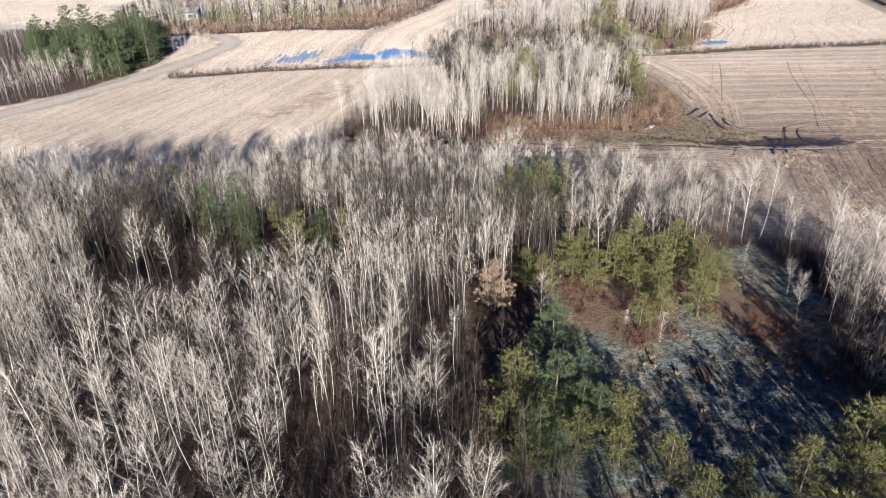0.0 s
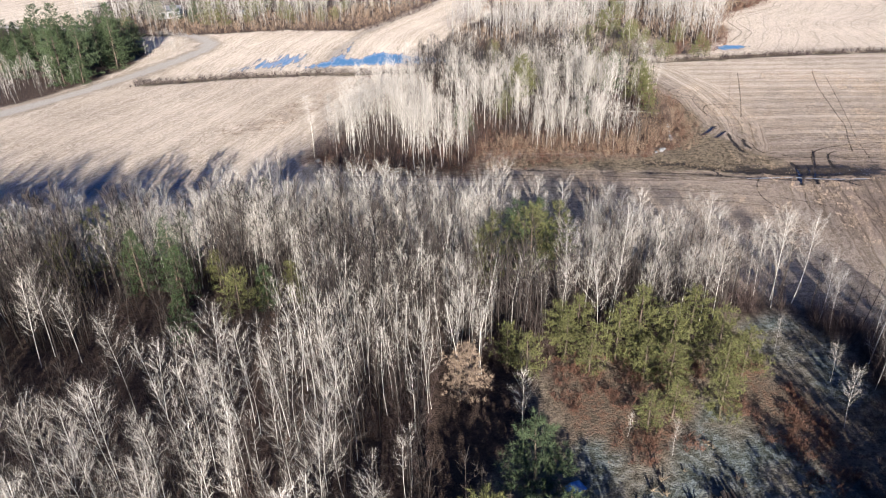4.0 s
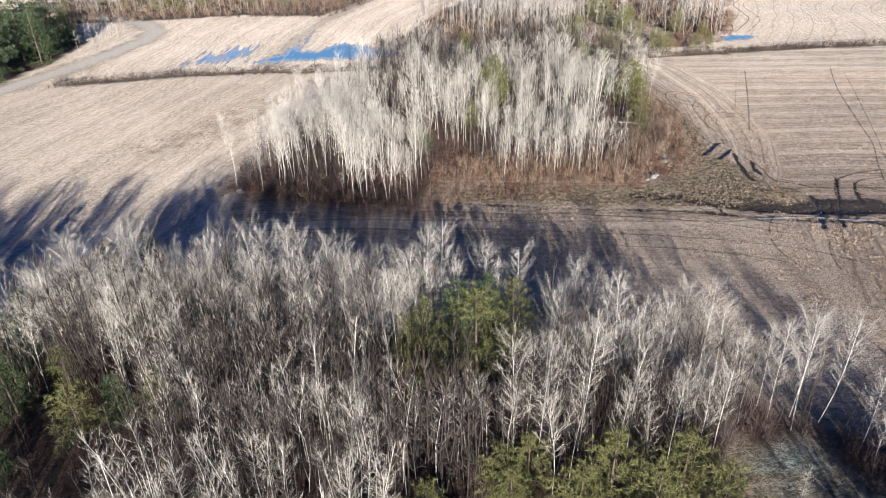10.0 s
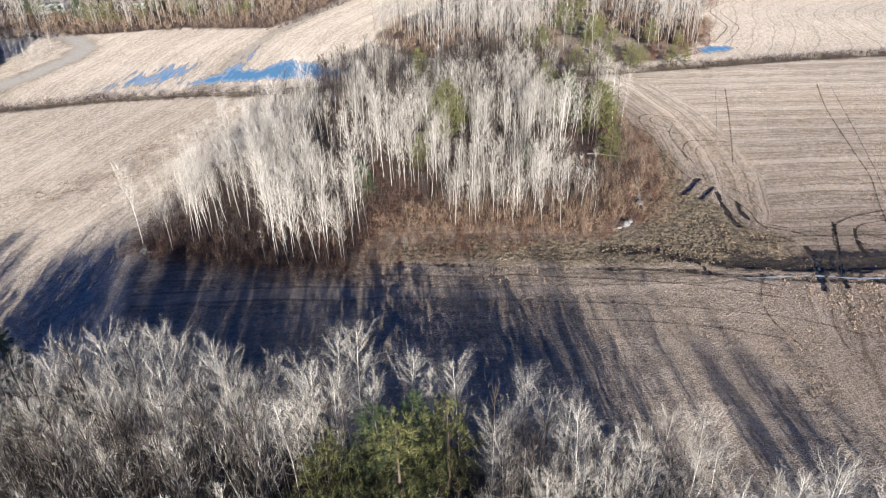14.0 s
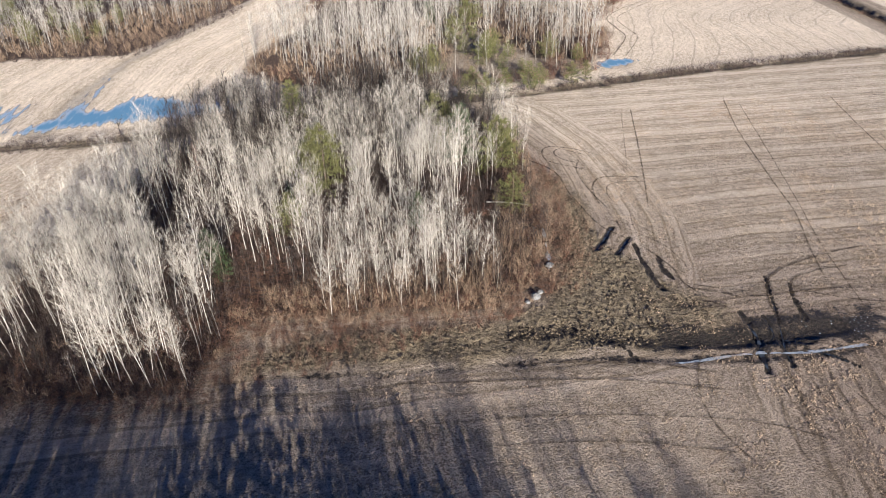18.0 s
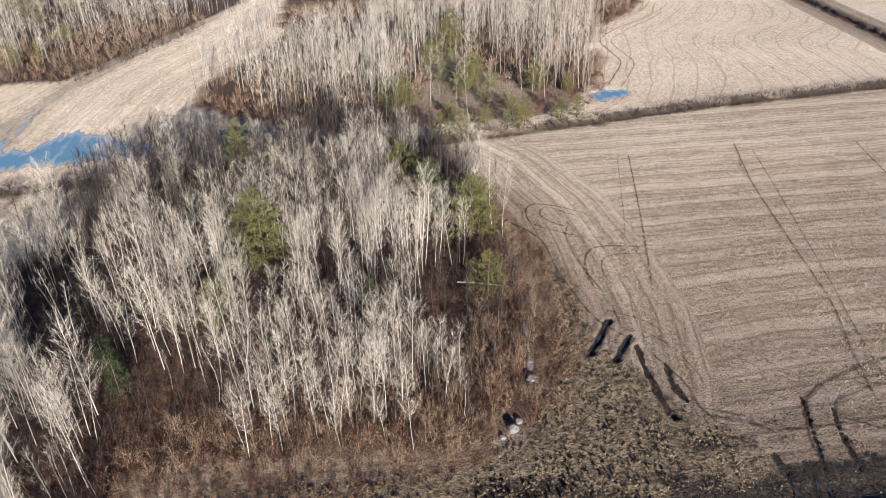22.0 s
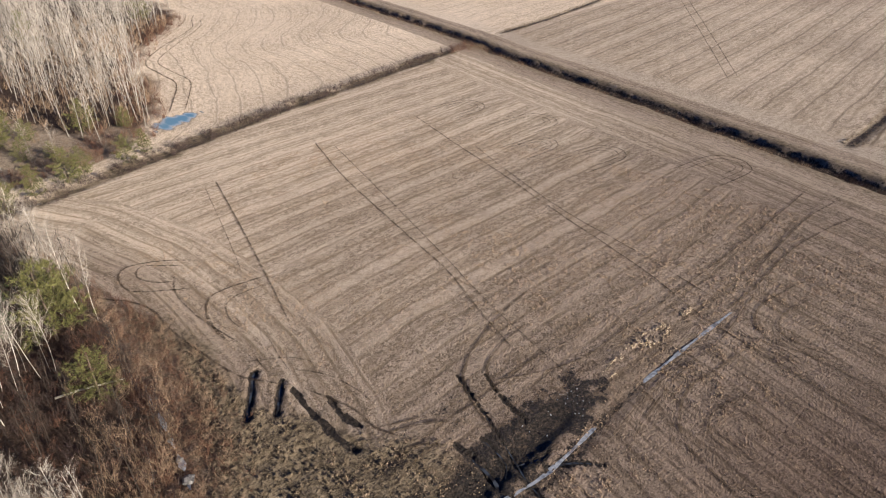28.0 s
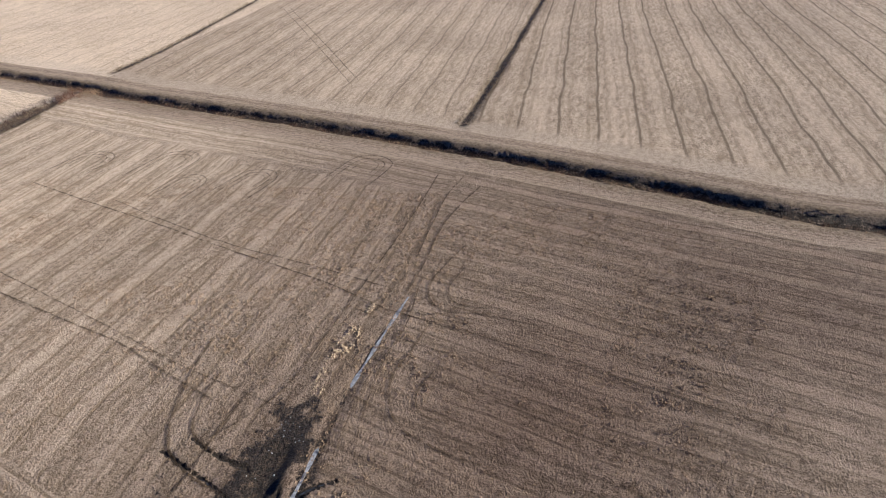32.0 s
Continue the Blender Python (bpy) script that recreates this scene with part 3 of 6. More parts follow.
def planted(name, label, category, kinds, x, y, scales, g, materials, floor=0.0, group=""):
    """Many plants joined into one mesh; kinds: lists of (piece, material index)."""
    vs, fs, ix, tone, n = [], [], [], [], 0
    pick, turn = g.integers(0, len(kinds), len(x)), g.uniform(0, 6.283, len(x))
    for i in range(len(x)):
        c, s, k = math.cos(turn[i]), math.sin(turn[i]), scales[i]
        for (v, f), m in kinds[pick[i]]:
            w = v * k
            vs.append(np.column_stack([w[:, 0] * c - w[:, 1] * s + x[i], w[:, 0] * s + w[:, 1] * c + y[i], w[:, 2] + floor]))
            fs.append(f + n), ix.append(np.full(len(f), m)), tone.append(np.full(len(v), (i * 0.618034) % 1.0))
            n += len(v)
    ob = new(name, mesh_of(name, np.concatenate(vs), np.concatenate(fs), materials, np.concatenate(ix)))
    ob.data.attributes.new("tone", "FLOAT", "POINT").data.foreach_set("value", np.concatenate(tone).astype(np.float32))
    return tagged(ob, label, category, group, "stuff")


def part(name, me, parent, label=""):
    ob = new(name, me)
    ob.parent = parent
    if label:
        ob["label"] = label
    return ob


def thing(name, label, category, group=""):
    return tagged(new(name), label, category, group)


# ---------------------------------------------------------------- the ground
def steps(lo, hi, fine, far, dense=()):
    """Grid lines: fine inside, wider and wider outside."""
    a = list(np.arange(lo, hi, fine))
    for d0, d1, gap in dense:
        a = [v for v in a if not d0 <= v <= d1] + list(np.arange(d0, d1, gap))
    d, v = fine, hi
    while v < far:
        a.append(v)
        d *= 1.35
        v += d
    a.append(far)
    d, v = fine, lo
    while v > -far:
        d *= 1.35
        v -= d
        a.append(max(v, -far))
    return np.array(sorted(set(np.round(a, 3))))


def build_ground():
    gx, gy = steps(-160, 330, 1.6, 4000, ((55, 96, 0.36), (-72, 6, 0.9))), steps(20, 400, 1.6, 4000, ((136, 176, 0.36), (231, 277, 0.9)))
    x, y = [v.ravel() for v in np.meshgrid(gx, gy)]
    jit = (vnoise(x, y, 5, 1) - 0.5) * 5 + (vnoise(x, y, 1.8, 2) - 0.5) * 2.4
    woods = [depth_in(w, x, y) for w in (WOOD_NEAR, WOOD_MID, WOOD_FAR, WOOD_WEST, PINES_WEST)]
    clear = depth_in(CLEARING, x, y)
    litter = np.maximum.reduce([soft(w + jit * 0.5, -1.6, 1.6) for w in woods])
    hedge_d, ditch_d, road_d, track_d = away(HEDGE, x, y), away(DITCH, x, y), away(ROAD, x, y), away(FARM_TRACK, x, y)
    side_d = np.minimum(away(SIDE_DITCH, x, y), away(NORTH_DITCH, x, y))
    stream_d, gully_d = away(STREAM, x, y), away(GULLY, x, y)
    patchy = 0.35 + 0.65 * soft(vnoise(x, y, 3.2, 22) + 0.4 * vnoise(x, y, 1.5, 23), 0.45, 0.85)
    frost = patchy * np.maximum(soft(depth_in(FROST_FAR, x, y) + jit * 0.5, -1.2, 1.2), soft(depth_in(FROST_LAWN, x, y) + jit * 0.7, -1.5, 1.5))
    grass = np.maximum.reduce([soft(depth_in(VERGE, x, y) + jit * 0.6, -1.4, 1.4), soft(clear + jit, -1, 1) * 0.8, (1 - soft(hedge_d + jit * 0.5, 1.4, 3.0)),
                               (1 - soft(road_d + jit * 0.6, 3.5, 6)) * 0.5, (1 - soft(ditch_d + jit * 0.3, 3.2, 4.2)) * 0.4, (1 - soft(side_d + jit * 0.3, 1.0, 1.8)) * 0.5,
                               (1 - soft(track_d + jit * 0.5, 1.0, 3.5)) * 0.5])
    rust = np.maximum.reduce([soft(4.0 - np.abs(woods[1]) + jit * 0.6, 0, 2), soft(depth_in([(9, 152), (14, 156), (24, 157), (24, 172), (12, 175), (6, 164)], x, y) + jit, -2, 2),
                              soft(depth_in([(15, 85), (27, 84), (31, 76), (28, 71), (20, 71), (16, 76)], x, y) + jit, -1, 1),
                              1 - soft(away([(38, 88), (39, 78), (42, 69), (46, 62)], x, y) + jit * 0.5, 1.2, 3), soft(2.2 - np.abs(woods[2]) + jit * 0.6, 0, 2) * 0.8])
    # ploughed and harvested bands, field by field
    south = (y < 141 + 0.02 * (x - 60)) & (ditch_d > 0)
    east = x > np.interp(y, [p[1] for p in DITCH[::-1]], [p[0] for p in DITCH[::-1]])
    north = y > np.interp(x, [p[0] for p in HEDGE], [p[1] for p in HEDGE])
    left = x < np.interp(y, [100, 150, 235], [-10, -24, 20])
    wob = (vnoise(x, y, 30, 3) - 0.5) * 3
    u = (y + 0.02 * (x - 100) + wob * 0.5) / 5.6
    u = np.where(south & (x > 62), (x - 0.285 * (y - 141) + wob * 0.3) / 4.6, u)
    u = np.where(left & ~north, (x - 0.20 * (y - 150) - 0.0012 * (y - 150) ** 2 + wob) / 5.0, u)
    u = np.where(north & (x < 60), (track_d + wob) / 7.0, u)
    u = np.where(~east & ~north & ~south & (ditch_d < 20) & (x > 100), (ditch_d + wob * 0.3) / 4.0, u)
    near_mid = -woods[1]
    u = np.where(~east & ~north & (y > 156) & (x > 50) & (near_mid < 20 + wob), (near_mid + wob * 0.4) / 4.2, u)
    contour = away(WOOD_FAR, x, y, True) + (vnoise(x, y, 22, 5) - 0.5) * 7
    u = np.where(north & (x >= 60), contour / 5.6, u)
    u = np.where(east, (y - 0.05 * x + np.sin(x / 23.0 + y * 0.05) * 0.3 + np.sin(x / 5.3) * 0.14 + wob * 0.35) / np.where(y < 147, 8.2, 7.0), u)
    furrow = np.where(north & (x >= 60), 0.42, np.where(east & (y < 147), 0.9, np.where(east, 0.6, 0.12)))
    band = np.where(north & (x >= 60), 0.12, np.where(east, 0.5, np.where(left, 0.4, np.where(south & (x < 66), 0.25, 0.85))))
    pale = np.where(north & (x < 60), 1.0, np.where(north, 1.0, np.where(east, 0.66, np.where(left, 0.82, 0.3))))
    pale = np.where((pale > 0.25) & (pale < 0.35), 0.30 + 0.06 * soft(y, 156, 178) + 0.40 * soft(y, 150, 225) + 0.12 * (1 - soft(y, 144, 158)) * (1 - soft(x, 60, 100)), pale)
    # south-eastern field darker brown, partly painted in for small shadows among its stubble
    pale = np.where(~east & ~north & ~left, pale * (1 - 0.5 * soft(141 - y, -4, 44) * soft(x, 50, 84)), pale) + (vnoise(x, y, 26, 15) - 0.5) * 0.22
    rough = soft(depth_in([(-52, 172), (-40, 174), (-30, 190), (-26, 204), (-32, 206), (-42, 192)], x, y) + jit, -2, 3)
    pale = pale - 0.3 * rough * soft(vnoise(x, y, 1.6, 27), 0.4, 0.7)
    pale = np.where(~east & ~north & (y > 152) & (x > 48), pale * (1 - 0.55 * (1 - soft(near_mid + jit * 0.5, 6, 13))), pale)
    pale = pale - 0.25 * np.exp(-((x - 72) / 17.0) ** 2 - ((y - 146) / 8.0) ** 2) - 0.18 * np.exp(-((x - 70) / 18.0) ** 2 - ((y - 129) / 11.0) ** 2) - 0.16 * np.exp(-((x - 94) / 18.0) ** 2 - ((y - 122) / 16.0) ** 2)
    strip = soft(ditch_d, 4, 6) * (1 - soft(ditch_d, 13, 17)) * east
    band, furrow = band * (1 - strip), furrow * (1 - strip)
    # mud and relief
    mud = soft(depth_in(MUD, x, y) + jit * 1.1 + (vnoise(x, y, 0.9, 18) - 0.5) * 2.0, -1.6, 2.6)
    mud = np.maximum(mud, 0.75 * (1 - soft(gully_d + jit * 0.4, 0.5, 1.8)))
    mud = np.maximum(mud, 0.7 * (1 - soft(stream_d + jit * 0.3, 0.3, 1.0)) * soft(x, 8, 14) * (1 - 0.7 * soft(x, 98, 110)))
    near_ruts = soft(18 - np.hypot(x - 72, (y - 156) * 0.9), 0, 10)
    z = (vnoise(x, y, 14, 6) - 0.5) * 0.16 + (vnoise(x, y, 2.6, 7) - 0.5) * 0.10
    z += grass * (vnoise(x, y, 1.7, 8) - 0.5) * 0.28
    rut_d = np.full(x.shape, 9.0)
    for w, deep, wet, line in RUTS:
        d = away(smooth_line(line), x, y) + (vnoise(x, y, 0.9, 9) - 0.5) * 0.5 * w
        z += -deep * 0.7 * (1 - soft(d, w * 0.2, w * 0.5)) + 0.07 * soft(d, w * 0.4, w * 0.8) * (1 - soft(d, w * 0.8, w * 1.5))
        mud = np.maximum(mud, (1.3 + 0.5 * wet) * (1 - soft(d, w * 0.22, w * 0.52)))
    mud = np.maximum(mud, near_ruts * 0.66 * vnoise(x, y, 3.0, 10) * (1 - soft(y, 152, 160)))
    z -= 2.6 * (1 - soft(ditch_d, 4.4, 6.3)) + 0.22 * (1 - soft(side_d + jit * 0.1, 0.4, 1.9)) + 0.3 * (1 - soft(hedge_d, 0.4, 2.2))
    z -= 0.28 * (1 - soft(gully_d, 0.4, 2.0)) + 0.1 * (1 - soft(stream_d, 0.2, 1.2)) * (1 - soft(x, 104, 116))
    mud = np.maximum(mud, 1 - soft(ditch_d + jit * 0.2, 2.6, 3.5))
    mud = np.maximum(mud, 0.6 * (1 - soft(hedge_d + jit * 0.3, 0.5, 1.8)))
    mud = np.maximum(mud, 0.9 * (1 - soft(side_d + jit * 0.1, 0.3, 1.3)))
    pond, pool = np.maximum(depth_in(POND, x, y), depth_in(POND_WEST, x, y)), depth_in(POOL, x, y)
    sunk = np.maximum(soft(pond, -4, -1.5), soft(pool, -0.5, 1.5))
    z = z * (1 - 0.7 * sunk) - 0.16 * sunk
    mud = np.maximum(mud, 0.12 * sunk)
    z *= 1 - soft(np.hypot(x - 80, y - 200), 450, 700)
    nx, ny = len(gx), len(gy)
    i = (np.arange(ny - 1)[:, None] * nx + np.arange(nx - 1)[None]).ravel()
    me = mesh_of("ground", np.column_stack([x, y, z]), np.column_stack([i, i + 1, i + nx + 1, i + nx]), [M_GROUND])
    gravel = np.maximum((1 - soft(road_d + jit * 0.15, 2.2, 3.2)), (1 - soft(track_d + jit * 0.3, 0.4, 1.6)) * 0.4)
    gravel = np.maximum(gravel, strip * 0.2)
    open_glade = soft(depth_in(GLADE, x, y) + jit * 0.8, -1, 3)
    litter = litter * (1 - 0.5 * open_glade)
    grass = np.maximum(grass, 0.35 * open_glade)
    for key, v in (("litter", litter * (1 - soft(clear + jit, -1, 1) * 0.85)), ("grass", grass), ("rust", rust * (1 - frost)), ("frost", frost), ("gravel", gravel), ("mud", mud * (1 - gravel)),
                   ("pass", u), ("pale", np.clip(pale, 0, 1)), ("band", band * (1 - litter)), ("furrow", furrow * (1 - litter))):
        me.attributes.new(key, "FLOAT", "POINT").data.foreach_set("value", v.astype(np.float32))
    tagged(new("ground", me), "harvested pale stubble fields with bands, mud and leaf-covered wood floor", "ground", kind="structure")


build_ground()


def build_ditch():
    """The drainage ditch: two banks and a dark bottom, following its line."""
    line = smooth_line(DITCH[1:-1], 1.1)
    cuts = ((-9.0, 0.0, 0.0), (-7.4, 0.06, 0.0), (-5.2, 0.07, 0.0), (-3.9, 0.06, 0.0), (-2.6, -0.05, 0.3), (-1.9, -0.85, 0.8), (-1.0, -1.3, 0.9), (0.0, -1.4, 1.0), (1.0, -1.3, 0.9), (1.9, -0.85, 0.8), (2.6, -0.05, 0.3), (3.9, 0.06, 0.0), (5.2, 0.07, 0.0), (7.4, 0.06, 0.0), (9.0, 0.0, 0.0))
    v, f, mud, grass, rows = [], [], [], [], []
    k = len(cuts)
    for i, p in enumerate(line):
        q, r = line[max(0, i - 1)], line[min(len(line) - 1, i + 1)]
        d = Vector((r[0] - q[0], r[1] - q[1])).normalized()
        for j, (off, z, m) in enumerate(cuts):
            o = off + (0.45 * (vnoise(p[0], p[1], 2.4, 40 + j) - 0.5) * (2 if 0 < j < k - 1 else 0))
            x, y = p[0] + d.y * o, p[1] - d.x * o
            rim = (vnoise(x, y, 14, 6) - 0.5) * 0.16 + (vnoise(x, y, 2.6, 7) - 0.5) * 0.10
            v.append((x, y, z + rim if abs(off) > 2.5 else z + 0.25 * (vnoise(x, y, 1.6, 50) - 0.5)))
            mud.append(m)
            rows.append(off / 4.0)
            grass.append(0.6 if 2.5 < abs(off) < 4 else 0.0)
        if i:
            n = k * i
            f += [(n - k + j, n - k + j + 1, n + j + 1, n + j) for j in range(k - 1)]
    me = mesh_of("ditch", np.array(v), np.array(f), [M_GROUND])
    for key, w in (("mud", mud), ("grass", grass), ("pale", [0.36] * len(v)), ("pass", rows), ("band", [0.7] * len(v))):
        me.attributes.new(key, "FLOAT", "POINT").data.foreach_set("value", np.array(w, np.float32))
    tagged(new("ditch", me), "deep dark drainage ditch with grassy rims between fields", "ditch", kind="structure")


build_ditch()


def flood_material():
    a = Mat("sky_tinted_flood_water")
    along = a.node("ShaderNodeMapping", 0, {0: a.where(), 2: (0, 0, radians(7)), 3: (0.75, 0.10, 1.0)})
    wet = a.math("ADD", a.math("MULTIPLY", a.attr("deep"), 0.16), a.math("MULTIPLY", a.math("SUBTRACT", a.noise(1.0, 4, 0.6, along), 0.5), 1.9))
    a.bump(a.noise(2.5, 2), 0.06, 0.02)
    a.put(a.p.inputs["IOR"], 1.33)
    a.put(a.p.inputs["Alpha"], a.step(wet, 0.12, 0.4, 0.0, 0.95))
    # blue base colour stands for the reflected sky; pale parts are thin ice
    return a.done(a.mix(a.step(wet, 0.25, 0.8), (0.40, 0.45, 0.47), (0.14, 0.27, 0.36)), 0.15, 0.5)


M_FLOOD = flood_material()


def flood(label, poly, dark):
    gx, gy = np.meshgrid(np.arange(min(p[0] for p in poly) - 3, max(p[0] for p in poly) + 3, 0.8), np.arange(min(p[1] for p in poly) - 3, max(p[1] for p in poly) + 3, 0.8))
    ny, nx = gx.shape
    deep = depth_in(poly, gx.ravel(), gy.ravel())
    q = (np.arange(ny - 1)[:, None] * nx + np.arange(nx - 1)[None]).ravel()
    f = np.column_stack([q, q + 1, q + nx + 1, q + nx])
    f = f[deep[q] > -2.0]
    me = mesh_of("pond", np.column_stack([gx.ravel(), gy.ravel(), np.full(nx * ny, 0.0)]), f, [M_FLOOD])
    me.attributes.new("deep", "FLOAT", "POINT").data.foreach_set("value", np.minimum(deep * dark, 5.0).astype(np.float32))
    tagged(new("pond", me), label, "water", kind="structure")


flood("shallow flood water in field furrows, coloured sky blue", POND, 1.0)
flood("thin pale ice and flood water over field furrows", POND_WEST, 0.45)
flood("small puddle at the field corner, coloured sky blue", POOL, 1.6)


def ribbon(name, label, line, width, z, material, g, category="water"):
    pts = smooth_line(line, 0.8)
    v, f = [], []
    for i, p in enumerate(pts):
        q, r = pts[max(0, i - 1)], pts[min(len(pts) - 1, i + 1)]
        d = Vector((r[0] - q[0], r[1] - q[1])).normalized()
        w = width * (0.5 + 0.2 * math.sin(i * 0.9) + g.uniform(-0.1, 0.15)) * min(1, (i + 0.4) / 2, (len(pts) - i - 0.6) / 2)
        v += [(p[0] - d.y * w, p[1] + d.x * w, z), (p[0] + d.y * w, p[1] - d.x * w, z)]
        if i:
            n = 2 * i
            f += [(n - 2, n - 1, n + 1, n)]
    return tagged(new(name, mesh_of(name, np.array(v), np.array(f), [material])), label, category, kind="structure")


for w, deep, wet, line in RUTS:
    if wet > 0.85:
        ribbon("rut_water", "water standing in a deep muddy wheel rut", line, w * (0.42 if deep > 0.27 else 0.3), -deep * 0.42, M_WATER, RNG)
ribbon("field_drain", "narrow icy drain across the stubble field", [(56.6, 143.1), (61.9, 142.8), (66.5, 142.9), (70.5, 142.8), (74.5, 142.0), (79.7, 141.8), (88, 142), (97, 141.5), (104, 141), (111, 140.4)], 0.36, -0.05, M_ICE, RNG)

# wheel marks pressed into the stubble
def mark_material():
    a = Mat("pressed_soil")
    n, grit = a.noise(0.9, 3, 0.6), a.noise(3.0, 4, 0.8)
    a.bump(grit, 0.6, 0.1)
    edge = a.attr("edge")
    a.put(a.p.inputs["Alpha"], a.math("MULTIPLY", a.step(a.math("ADD", edge, a.math("MULTIPLY", a.math("SUBTRACT", grit, 0.5), 1.6)), 0.25, 0.7), a.step(n, 0.34, 0.56, 0.12, 0.66)))
    return a.done(a.mix(a.step(grit, 0.35, 0.65), (0.032, 0.022, 0.015), (0.10, 0.073, 0.05)), 0.95, 0.1)


M_MARK = mark_material()


def wheel_mark(line, width, g, gaps=0.0):
    """A low, pressed strip with crumbled edges."""
    pts = smooth_line(line, 0.9)
    v, f, e = [], [], []
    for i, p in enumerate(pts):
        q, r = pts[max(0, i - 1)], pts[min(len(pts) - 1, i + 1)]
        d = Vector((r[0] - q[0], r[1] - q[1])).normalized()
        w = width * 0.7 * g.uniform(0.8, 1.2)
        z = 0.07 + (vnoise(p[0], p[1], 14, 6) - 0.5) * 0.16 + (vnoise(p[0], p[1], 2.6, 7) - 0.5) * 0.10
        for k, up in ((-1, -0.05), (-0.6, 0.03), (0, 0.0), (0.6, 0.03), (1, -0.05)):
            v.append((p[0] - d.y * w * k, p[1] + d.x * w * k, z + up))
            e.append((1 - abs(k)) * (1 - gaps) * min(1, i / 4, (len(pts) - 1 - i) / 4))
        if i:
            n = 5 * i
            f += [(n - 5 + j, n - 4 + j, n + 1 + j, n + j) for j in range(4)]
    me = mesh_of("wheel_mark", np.array(v), np.array(f), [M_MARK])
    me.attributes.new("edge", "FLOAT", "POINT").data.foreach_set("value", np.array(e, np.float32))
    return tagged(new("wheel_mark", me), "dark wheel mark pressed into the stubble", "wheel track", "wheel marks", "structure")


